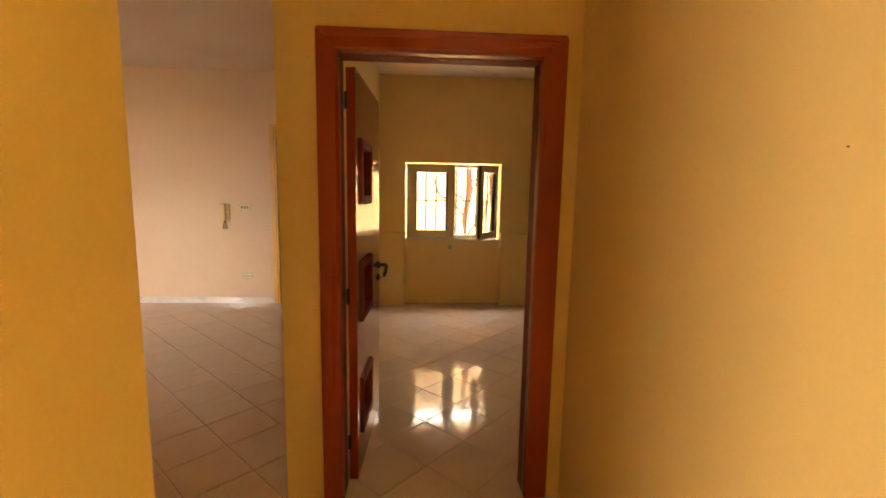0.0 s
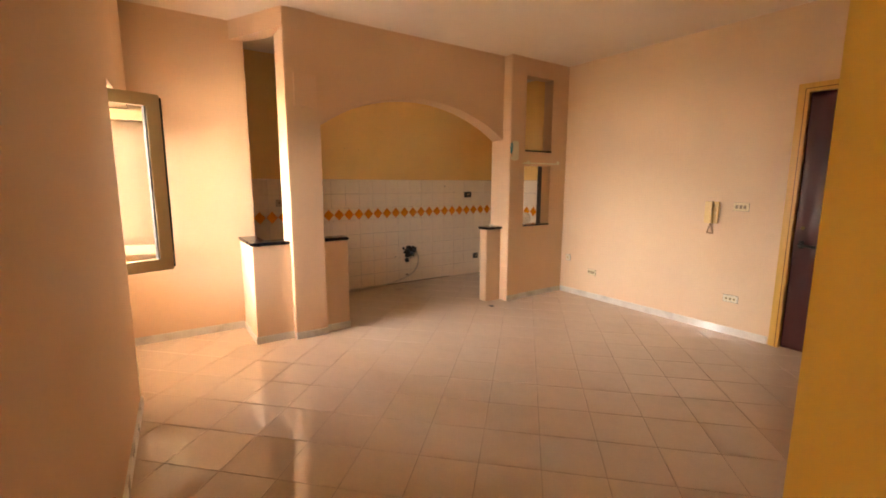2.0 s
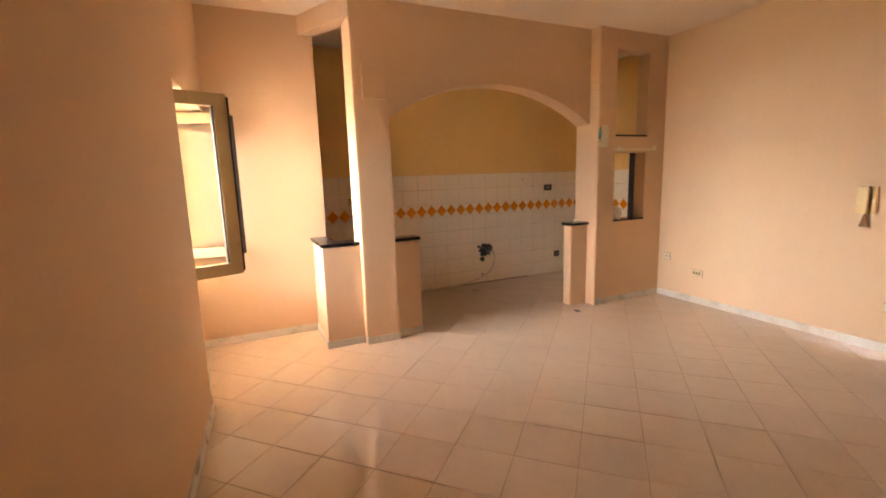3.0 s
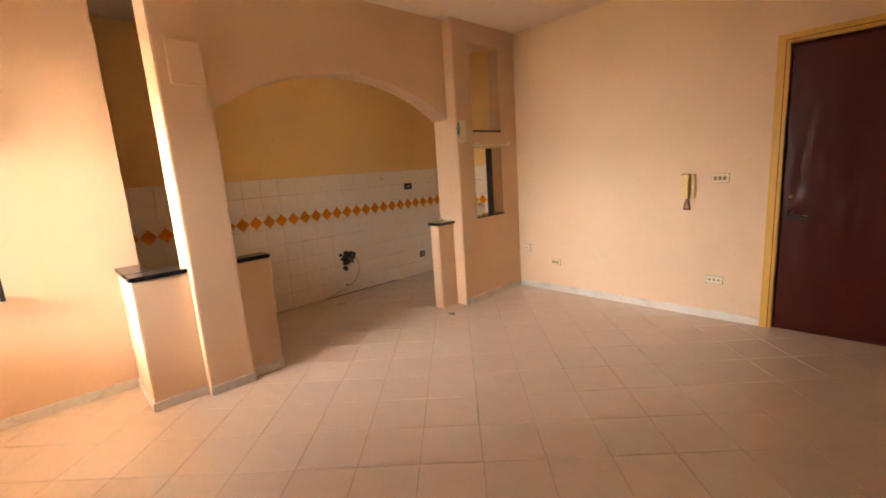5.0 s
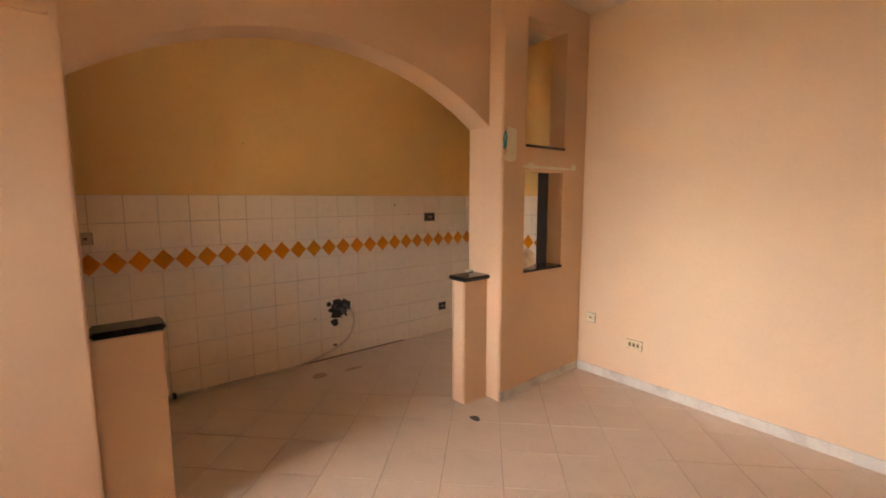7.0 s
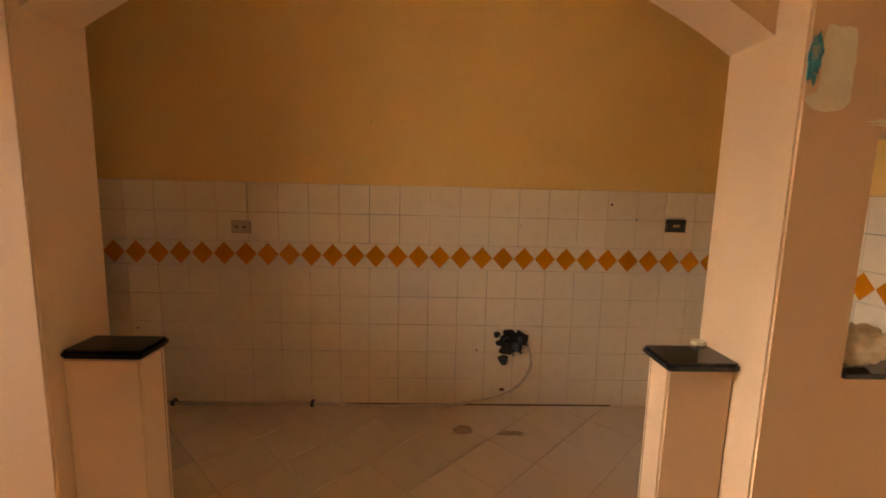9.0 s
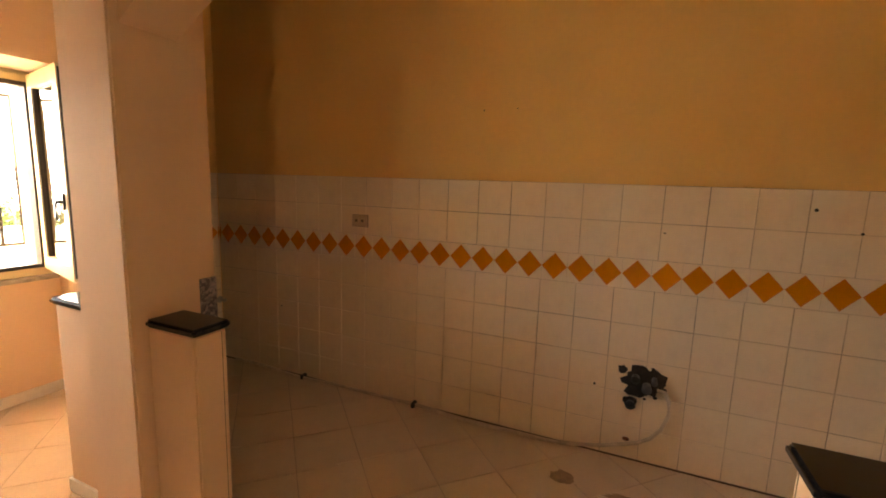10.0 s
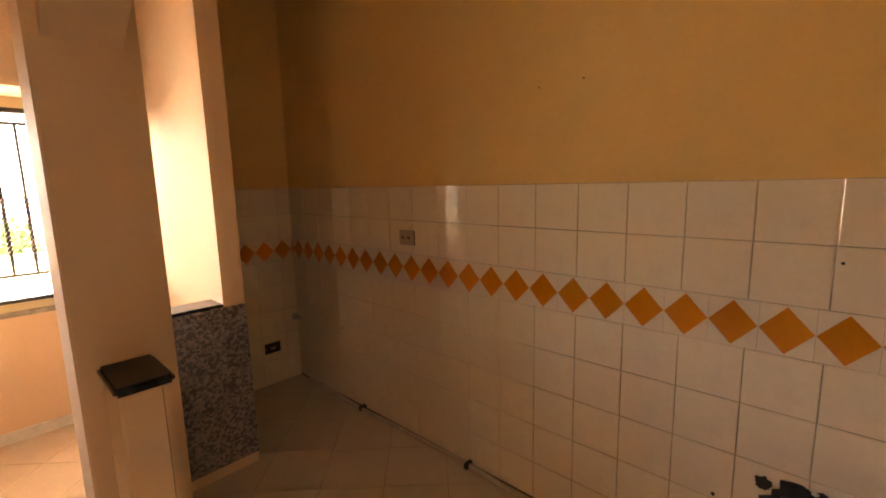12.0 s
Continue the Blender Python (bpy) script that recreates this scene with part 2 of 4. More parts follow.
def tube(bm, pts, r, seg=8):
    """A round tube along the points."""
    pts = [Vector(p) for p in pts]
    rings = []
    for i, p in enumerate(pts):
        d = (pts[min(i + 1, len(pts) - 1)] - pts[max(i - 1, 0)]).normalized()
        q = d.to_track_quat("Z", "Y")
        rings.append([bm.verts.new(p + q @ Vector((r * math.cos(a), r * math.sin(a), 0))) for a in (2 * math.pi * k / seg for k in range(seg))])
    for a, b in zip(rings, rings[1:]):
        for k in range(seg):
            bm.faces.new((a[k], a[(k + 1) % seg], b[(k + 1) % seg], b[k]))
    bm.faces.new(rings[0][::-1])
    bm.faces.new(rings[-1])
    return bm


def prism(bm, outline, z0, z1, axis="z"):
    """Extrudes a closed outline of 2D points; axis x: outline in (y, z), axis y: (x, z), axis z: (x, y)."""
    put = {"x": lambda a, b, c: (c, a, b), "y": lambda a, b, c: (a, c, b), "z": lambda a, b, c: (a, b, c)}[axis]
    lo = [bm.verts.new(put(a, b, z0)) for a, b in outline]
    hi = [bm.verts.new(put(a, b, z1)) for a, b in outline]
    k = len(outline)
    bm.faces.new(lo)
    bm.faces.new(hi)
    for i in range(k):
        bm.faces.new((lo[i], lo[(i + 1) % k], hi[(i + 1) % k], hi[i]))
    bmesh.ops.recalc_face_normals(bm, faces=bm.faces)
    return bm


def mesh_of(name, bm, mats, smooth=False):
    me = bpy.data.meshes.new(name)
    bm.to_mesh(me)
    bm.free()
    for m in mats if isinstance(mats, (list, tuple)) else [mats]:
        me.materials.append(m)
    if smooth:
        for p in me.polygons:
            p.use_smooth = True
    return me


def thing(name, bm, mat, label, category, group="", kind="", smooth=False):
    return tagged(new(name, mesh_of(name, bm, mat, smooth)), label, category, group, kind)


def base(name, m, label, category, group="", kind=""):
    ob = new(name)
    ob.empty_display_size = 0.05
    ob.matrix_world = m
    return tagged(ob, label, category, group, kind)


def part(name, bm, mat, parent, label="", smooth=False):
    """One mesh object under parent, in the parent's coordinates."""
    ob = new(name, mesh_of(name, bm, mat, smooth))
    ob.parent = parent
    return tagged(ob, label)


def structure(name, bm, mat, label, category):
    return thing(name, bm, mat, label, category, kind="structure")


# ---- the large structure ----
H = 3.07          # ceiling
XK, YN, YK = -5.76, 6.42, 6.62      # kitchen tile face, north wall, kitchen end wall
YD = 2.48         # wall with the small room's door
XE = -0.25        # east wall of the living room

wall_north = structure("wall_north", blocks(bmesh.new(), (-4.27, -1.47, YN, 6.72, -0.1, H), (-0.53, -0.12, YN, 6.72, -0.1, H), (-1.47, -0.53, YN, 6.72, 2.33, H)), PEACH_LIT, "peach painted plaster wall with the entrance door", "wall")
wall_kitchen_north = structure("wall_kitchen_north", box(-5.99, -4.272, YK, 6.90, -0.1, H), KITCHEN, "ochre painted kitchen end wall above white tiles", "wall")
wall_kitchen_west = structure("wall_kitchen_west", box(-5.99, XK - 0.008, 1.3, YK, -0.1, H), KITCHEN, "ochre painted kitchen wall above white tiles", "wall")
wall_kitchen_south = structure("wall_kitchen_south", box(XK - 0.008, -4.985, 1.3, 1.592, -0.1, H), KITCHEN, "ochre painted kitchen end wall above white tiles", "wall")
wall_east = structure("wall_east", blocks(bmesh.new(), (XE, -0.12, YD + 0.12, YN, -0.1, H)), PEACH, "peach painted dividing wall of the living room", "wall")
XC, YC = -0.127, 1.25     # hall corner; the south wall runs slightly askew from here


def yb(x):
    """Face of the slightly skewed south wall."""
    return YC + 0.054 * (XC - x)


def south_wall():
    bm = bmesh.new()
    prism(bm, [(XC - 0.006, 0.75), (XC - 0.006, yb(XC)), (-3.5, yb(-3.5)), (-3.5, 0.75)], -0.1, H)
    prism(bm, [(-3.5, 0.75), (-3.5, yb(-3.5)), (-4.985, yb(-4.985)), (-4.985, 0.75)], 2.165, H)
    return blocks(bm, (-4.985, -4.87, 0.75, 1.10, -0.1, 2.165), (-4.87, -3.5, 0.75, 1.10, -0.1, 0.81))


wall_south = structure("wall_south", south_wall(), PEACH, "peach plaster wall with a deep window niche", "wall")
wall_west = structure("wall_west", blocks(bmesh.new(), (-4.985, -4.872, yb(-4.9), 2.49, -0.1, H), (-4.985, -4.872, 1.10, yb(-4.9), -0.1, 2.165)), PEACH, "peach plaster wall beside the window, brightly lit", "wall")
# the unseen door gap is added to let the hall lamp shine in
wall_hall_west = structure("wall_hall_west", blocks(bmesh.new(), (-0.34, XC, -0.05, 0.75, -0.1, H), (-0.34, XC, -1.7, -1.05, -0.1, H), (-0.34, XC, -1.05, -0.05, 2.1, H)), OCHRE, "ochre painted hall wall", "wall")
hall_corner = structure("wall_hall_corner", box(XC - 0.006, XC, 0.75, YC + 0.002, 0, H), OCHRE, "ochre painted end of the hall wall", "wall")
wall_hall_east = structure("wall_hall_east", box(1.13, 1.30, -1.7, YD, -0.1, H), OCHRE, "plain ochre painted hall wall", "wall")
wall_hall_south = structure("wall_hall_south", blocks(bmesh.new(), (-0.95, 1.30, -1.85, -1.7, -0.1, H), (-0.95, -0.85, -1.7, 0.70, -0.1, H)), OCHRE, "ochre painted wall closing the hall", "wall")
wall_door = structure("wall_door", blocks(bmesh.new(), (XE, -0.035, YD, YD + 0.12, -0.1, H), (1.03, 1.13, YD, YD + 0.12, -0.1, H), (-0.035, 1.03, YD, YD + 0.12, 2.23, H)), OCHRE, "ochre painted wall with a wooden door opening", "wall")
wall_room_south = structure("wall_room_south", blocks(bmesh.new(), (-0.12, -0.035, YD + 0.12, YD + 0.135, -0.1, H), (1.03, 3.3, YD + 0.12, YD + 0.135, -0.1, H), (-0.035, 1.03, YD + 0.12, YD + 0.135, 2.23, H)), CREAM, "cream painted wall of the small room", "wall")
wall_room_west = structure("wall_room_west", box(-0.12, -0.108, YD + 0.135, 6.40, -0.1, H), CREAM, "cream painted side wall of the small room", "wall")
wall_room_east = structure("wall_room_east", box(3.2, 3.3, YD + 0.135, 6.7, -0.1, H), CREAM, "cream painted far side wall of the small room", "wall")
WX0, WX1, WZ0, WZ1 = 0.235, 1.545, 0.885, 1.945
wall_room_north = structure("wall_room_north", blocks(bmesh.new(), (-0.12, WX0, 6.40, 6.70, -0.1, H), (WX1, 3.2, 6.40, 6.70, -0.1, H), (WX0, WX1, 6.40, 6.70, WZ1, H), (WX0, WX1, 6.42, 6.70, -0.1, WZ0)), CREAM, "cream painted wall around the small window", "wall")
for k, (a, b) in enumerate(((-0.108, WX0 - 0.005), (WX1 + 0.005, 3.2))):
    structure("dado_%d" % (k + 1), box(a, b, 6.28, 6.40, -0.05, 1.0, bevel=0.006), CREAM, "cream dado projecting below the window level", "dado")
ceiling = structure("ceiling", blocks(bmesh.new(), (-6.0, 3.3, -1.85, 6.92, H, H + 0.15)), CEIL, "plain warm white plaster ceiling", "ceiling")

# dividing structure between living room and kitchen
PX = -4.195        # front of the pillar
pillar = structure("pillar", box(-4.50, PX, 2.69, 3.008, -0.05, H, bevel=0.008), PEACH, "peach plastered square pillar", "pillar")
pier = structure("pier", blocks(bmesh.new(), (-4.452, -4.10, 5.365, 5.58, -0.05, H), bevel=0.008), PEACH, "peach plastered pier beside the niches", "pier")
NX0, NX1 = -4.265, -4.115
NY0, NY1 = 5.635, 6.12
niche_wall = structure("wall_niches", blocks(bmesh.new(), (NX0, NX1, 5.58, NY0, -0.05, H), (NX0, NX1, NY1, YN, -0.05, H), (NX0, NX1, NY0, NY1, -0.05, 0.965), (NX0, NX1, NY0, NY1, 1.755, 1.93), (NX0, NX1, NY0, NY1, 2.86, H)), PEACH, "peach plaster wall with two open niches", "wall")


def arch_wall():
    y0, y1, zs, rise = 3.008, 5.365, 2.065, 0.365
    half = (y1 - y0) / 2
    r = (half * half + rise * rise) / (2 * rise)
    cy, cz = (y0 + y1) / 2, zs + rise - r
    a0 = math.asin(half / r)
    pts = [(cy + r * math.sin(a0 * (2 * k / 40 - 1)), cz + r * math.cos(a0 * (2 * k / 40 - 1))) for k in range(41)]
    bm = bmesh.new()
    for (ya, za), (yb, zb) in zip(pts, pts[1:]):
        prism(bm, [(ya, za), (yb, zb), (yb, H), (ya, H)], -4.45, -4.235, "x")
    bmesh.ops.remove_doubles(bm, verts=bm.verts, dist=1e-5)
    inner = [f for f in bm.faces if abs(f.normal.y) > 0.999 and y0 + 0.01 < f.calc_center_median().y < y1 - 0.01]
    bmesh.ops.delete(bm, geom=inner, context="FACES_ONLY")
    return bm


structure("wall_arch", arch_wall(), PEACH, "peach plaster wall with a shallow segmental arch", "wall")
structure("header_beam", prism(bmesh.new(), [(-4.872, 2.362), (-4.21, 2.688), (-4.492, 2.688), (-4.492, 2.74), (-4.872, 2.505)], 2.90, H), PEACH, "peach plaster beam set askew over the side opening", "beam")


def half_wall(name, y0, y1, x0, x1, cap, label):
    ob = thing(name, box(x0, x1, y0, y1, -0.05, 0.94, bevel=0.008), PEACH, label, "half wall")
    part("cap", box(*cap, 0.94, 0.972, bevel=0.010), BLACKSTONE, ob, "black polished granite cap")
    return ob


lowl = half_wall("half_wall", 2.345, 2.69, -4.45, -4.27, (-4.45, -4.254, 2.327, 2.692), "peach half wall with dark granite ledge beside the pillar")
part("rear_wall", box(-4.871, -4.451, 2.345, 2.49, -0.05, 0.94), PEACH, lowl)
part("cap", box(-4.871, -4.4505, 2.327, 2.50, 0.94, 0.972, bevel=0.006), BLACKSTONE, lowl, "black polished granite cap")
part("facing_slab", box(-4.982, -4.495, 2.4915, 2.511, 0.07, 0.955, bevel=0.003), GRANITE, lowl, "speckled grey granite facing slab")
half_wall("half_wall", 3.008, 3.272, -4.405, -4.262, (-4.42, -4.25, 3.006, 3.285), "peach half wall under the arch with black granite cap")
half_wall("half_wall", 5.125, 5.365, -4.37, -4.235, (-4.392, -4.200, 5.103, 5.367), "narrow peach half wall beside the pier with black granite cap")
for b in ((-4.382, -4.3802, 3.2722, 3.2735, 0.0, 0.93), (-4.351, -4.3492, 5.1237, 5.1248, 0.0, 0.93)):
    thing("plaster_crack", box(*b), GRIME_SHADE, "thin dark upright crack in the half wall plaster", "crack")
for z, nm in ((0.965, "lower"), (1.93, "upper")):
    structure("niche_sill", box(NX0 - 0.01, NX1 + 0.012, NY0 + 0.001, NY1 - 0.001, z, z + 0.02, bevel=0.003), BLACKSTONE, "thin black granite sill in the %s niche" % nm, "sill")

# ---- skirting ----


def skirting(name, b):
    structure(name, box(*b, bevel=0.003), MARBLE, "worn grey-white marble skirting", "baseboard")


for b in ((NX1 + 0.013, -1.56, YN - 0.014, YN, 0, 0.075), (NX1, NX1 + 0.012, 5.583, YN - 0.015, 0, 0.07), (-4.10, -4.088, 5.362, 5.582, 0, 0.07), (-4.872, -4.86, 1.114, 2.334, 0, 0.075),
          (-4.858, -3.5, 1.10, 1.113, 0, 0.075), (-4.27, -4.258, 2.336, 2.689, 0, 0.07), (PX, PX + 0.012, 2.687, 3.011, 0, 0.07), (-4.262, -4.25, 3.012, 3.275, 0, 0.07),
          (-4.859, -4.272, 2.333, 2.345, 0, 0.07)):
    skirting("baseboard", b)
structure("baseboard", prism(bmesh.new(), [(XC - 0.01, yb(XC)), (-3.49, yb(-3.49)), (-3.49, yb(-3.49) + 0.013), (XC - 0.01, yb(XC) + 0.013)], 0, 0.075), MARBLE, "worn grey-white marble skirting", "baseboard")
structure("baseboard", box(-2.25, -1.94, YN - 0.019, YN - 0.0145, 0, 0.078, bevel=0.002), NEWMARBLE, "newer bright white piece of skirting", "baseboard")

# ---- doors ----


def inner_door():
    """The small room's open wooden door with three framed lights, and its casing."""
    x0, x1, top = 0.030, 0.940, 2.155
    f = base("door_frame", pose(0, 0, 0), "reddish stained wooden door casing in the ochre wall", "door frame", kind="structure")
    xa, xb, ht = x0 - 0.097, x1 + 0.114, top + 0.098
    for nm, outline in (("jamb", [(xa, 0), (x0, 0), (x0, top), (xa, ht)]), ("jamb", [(x1, 0), (xb, 0), (xb, ht), (x1, top)]), ("head", [(xa + 0.001, ht + 0.0007), (x0 + 0.001, top + 0.0007), (x1 - 0.001, top + 0.0007), (xb - 0.001, ht + 0.0007)])):
        bm = prism(bmesh.new(), outline, YD - 0.03, YD + 0.03, "y")
        bmesh.ops.bevel(bm, geom=list(bm.edges), offset=0.005, segments=2, affect="EDGES")
        part(nm, bm, REDWOOD_ACROSS if nm == "head" else REDWOOD, f)
    for a, b in ((x0 - 0.062, x0 - 0.0005), (x1 + 0.0005, x1 + 0.088)):
        part("lining", box(a, b, YD + 0.0305, YD + 0.118, 0, top - 0.002, bevel=0.002), REDWOOD_DARK, f)
    part("lining", box(x0 - 0.062, x1 + 0.088, YD + 0.0305, YD + 0.132, top + 0.0005, top + 0.07, bevel=0.002), REDWOOD_DARK, f)
    w, t = 0.83, 0.045
    leaf = base("door", pose(x0 + 0.005, YD + 0.150, 0.008, 0, 0, 87.0), "open reddish wooden door with three framed panels", "door")
    lights = [(0.23, 0.49), (0.87, 1.14), (1.50, 1.78)]
    pa, pb = 0.14, 0.42
    bm = bmesh.new()
    zz = [0.0] + [v for p in lights for v in p] + [2.125]
    boxes = [(0, pa, -t, 0, 0, 2.125), (pb, w, -t, 0, 0, 2.125)] + [(pa, pb, -t, 0, zz[k], zz[k + 1]) for k in range(0, 8, 2)]
    blocks(bm, *boxes)
    part("leaf", bm, LEAFWOOD, leaf)
    for a, b in lights:
        bm = bmesh.new()
        for q in ((pa - 0.03, pa + 0.015, a - 0.03, b + 0.03), (pb - 0.015, pb + 0.03, a - 0.03, b + 0.03), (pa + 0.015, pb - 0.015, a - 0.03, a + 0.015), (pa + 0.015, pb - 0.015, b - 0.015, b + 0.03)):
            blocks(bm, (q[0], q[1], -t - 0.014, 0.014, q[2], q[3]), bevel=0.004)
        mo = part("moulding", bm, REDWOOD_DARK, leaf, "dark stained moulding frame")
        part("pane", box(pa + 0.012, pb - 0.012, -t / 2 - 0.004, -t / 2 + 0.004, a + 0.012, b - 0.012), GLASS, mo, "small glass light")
    for s in (-1, 1):
        y = -t - 0.001 if s < 0 else 0.001
        bm = bmesh.new()
        rod(bm, (w - 0.05, y, 1.04), (w - 0.05, y + s * 0.012, 1.04), 0.025, 16)
        rod(bm, (w - 0.05, y, 0.955), (w - 0.05, y + s * 0.010, 0.955), 0.021, 14)
        ha = part("handle", bm, BLACK, leaf, "black lever handle", True)
        bm = bmesh.new()
        tube(bm, [(w - 0.05, y + s * 0.012, 1.04), (w - 0.05, y + s * 0.044, 1.041), (w - 0.056, y + s * 0.054, 1.037), (w - 0.07, y + s * 0.058, 1.03), (w - 0.115, y + s * 0.058, 1.006), (w - 0.145, y + s * 0.052, 0.985)], 0.0115, 10)
        part("lever", bm, BLACK, ha, "", True)
        bm = bmesh.new()
        rod(bm, (w - 0.05, y + s * 0.010, 0.955), (w - 0.05, y + s * 0.05, 0.955), 0.004, 8)
        part("key", bm, STEEL, ha, "small grey key")
    for z in (0.22, 1.01, 1.97):
        bm = bmesh.new()
        rod(bm, (-0.012, -0.002, z - 0.04), (-0.012, -0.002, z + 0.04), 0.009, 10)
        part("hinge", bm, BLACK, leaf, "dark hinge")


inner_door()


def entrance_door():
    x0, x1, top = -1.46, -0.54, 2.32
    f = base("door_frame", pose(0, 0, 0), "yellow varnished wooden frame of the entrance door", "door frame", kind="structure")
    for a, b in ((x0 - 0.085, x0), (x1, x1 + 0.085)):
        part("jamb", box(a, b, YN - 0.022, YN + 0.12, 0, top, bevel=0.004), PINE, f)
        k = -1 if a < x0 else 1
        e = b if k < 0 else a
        part("groove", box(min(e + k * 0.027, e + k * 0.033), max(e + k * 0.027, e + k * 0.033), YN - 0.0235, YN - 0.0222, 0, top + 0.03), REDWOOD_DARK, f, "dark groove line")
        part("bead", box(min(e + k * 0.003, e + k * 0.026), max(e + k * 0.003, e + k * 0.026), YN - 0.031, YN - 0.0222, 0, top, bevel=0.004), PINE, f)
    part("head", box(x0 - 0.085, x1 + 0.085, YN - 0.022, YN + 0.12, top + 0.001, top + 0.075, bevel=0.004), PINE, f)
    part("groove", box(x0 - 0.026, x1 + 0.026, YN - 0.0235, YN - 0.0222, top + 0.027, top + 0.033), REDWOOD_DARK, f, "dark groove line")
    part("bead", box(x0 - 0.002, x1 + 0.002, YN - 0.031, YN - 0.0222, top + 0.003, top + 0.026, bevel=0.004), PINE, f)
    part("rear_lining", box(x0 - 0.01, x1 + 0.01, YN + 0.125, YN + 0.15, 0, top + 0.01), PINE, f)
    d = base("door", pose(0, 0, 0), "closed dark red padded entrance door in a pine frame", "door")
    bm = bmesh.new()
    blocks(bm, (x0 + 0.004, x1 - 0.004, YN + 0.012, YN + 0.06, 0.008, top - 0.004))
    bmesh.ops.subdivide_edges(bm, edges=[e for e in bm.edges if e.calc_length() > 0.2], cuts=64, use_grid_fill=True)
    for v in bm.verts:
        if v.co.y < YN + 0.02 and x0 + 0.02 < v.co.x < x1 - 0.02 and 0.03 < v.co.z < top - 0.03:
            v.co.y += 0.003 * (noise.noise(Vector((v.co.x * 4, 3.1, v.co.z * 2.2))) - 0.3) + 0.005 * noise.noise(Vector((v.co.x * 16, 7.7, v.co.z * 5.5)))
    part("leaf", bm, PADDED, d, "", True)
    bm = bmesh.new()
    blocks(bm, (x0 + 0.045, x0 + 0.085, YN + 0.001, YN + 0.014, 0.955, 1.025), bevel=0.004)
    ha = part("handle", bm, BLACK, d, "black lever handle on a plate", True)
    bm = bmesh.new()
    tube(bm, [(x0 + 0.065, YN + 0.01, 0.99), (x0 + 0.065, YN - 0.045, 0.99), (x0 + 0.085, YN - 0.055, 0.99), (x0 + 0.13, YN - 0.055, 0.988), (x0 + 0.185, YN - 0.05, 0.98)], 0.012, 10)
    part("lever", bm, BLACK, ha, "", True)
    bm = bmesh.new()
    rod(bm, (x0 + 0.065, YN + 0.012, 1.14), (x0 + 0.065, YN - 0.010, 1.14), 0.013, 16)
    part("lock", bm, BRASS, d, "round brass lock cylinder", True)


entrance_door()

# ---- windows ----


def sash(parent, m, w, z0, z1, flip, handle=True, thin=False):
    """An opened sash: hinge edge at the origin, leaf along +x."""
    s = new("sash")
    s.parent = parent
    s.matrix_local = m
    tagged(s, "opened beige sash with clear glass")
    t, fw = 0.055, 0.085
    part("sash_frame", blocks(bmesh.new(), (0, fw, -t / 2, t / 2, z0, z1), (w - fw, w, -t / 2, t / 2, z0, z1), (fw, w - fw, -t / 2, t / 2, z0, z0 + fw), (fw, w - fw, -t / 2, t / 2, z1 - fw, z1)), SASHPAINT, s)
    part("bead", blocks(bmesh.new(), (fw, fw + 0.012, -t / 2 + 0.008, t / 2 - 0.008, z0 + fw, z1 - fw), (w - fw - 0.012, w - fw, -t / 2 + 0.008, t / 2 - 0.008, z0 + fw, z1 - fw)), SEAL, s, "dark glazing bead")
    g = part("pane", box(fw, w - fw, -0.004, 0.004, z0 + fw, z1 - fw), GLASS, s)
    g.visible_shadow = False
    if thin:
        part("seal", box(w + 0.0005, w + 0.006, -t / 2 + 0.018, t / 2 - 0.012, z0 + 0.02, z1 - 0.02), SEAL, s, "dark weather seal along the meeting edge")
    else:
        part("seal", blocks(bmesh.new(), (w + 0.0005, w + 0.012, -t / 2 + 0.006, t / 2 - 0.012, z0 + 0.02, z1 - 0.02), (w + 0.0125, w + 0.020, -t / 2 + 0.018, t / 2 - 0.024, z0 + 0.02, z1 - 0.02)), SEAL, s, "dark weather seal along the meeting edge")
    if handle:
        k = flip
        bm = bmesh.new()
        y = k * t / 2
        zc = (z0 + z1) / 2 - 0.15
        blocks(bm, (w - 0.06, w - 0.03, min(y, y + k * 0.012), max(y, y + k * 0.012), zc - 0.05, zc + 0.05), bevel=0.003)
        tube(bm, [(w - 0.045, y, zc), (w - 0.045, y + k * 0.04, zc), (w - 0.045, y + k * 0.045, zc - 0.02), (w - 0.045, y + k * 0.045, zc - 0.11)], 0.009, 8)
        part("handle", bm, BLACK, s, "black lever handle", True)
    return s


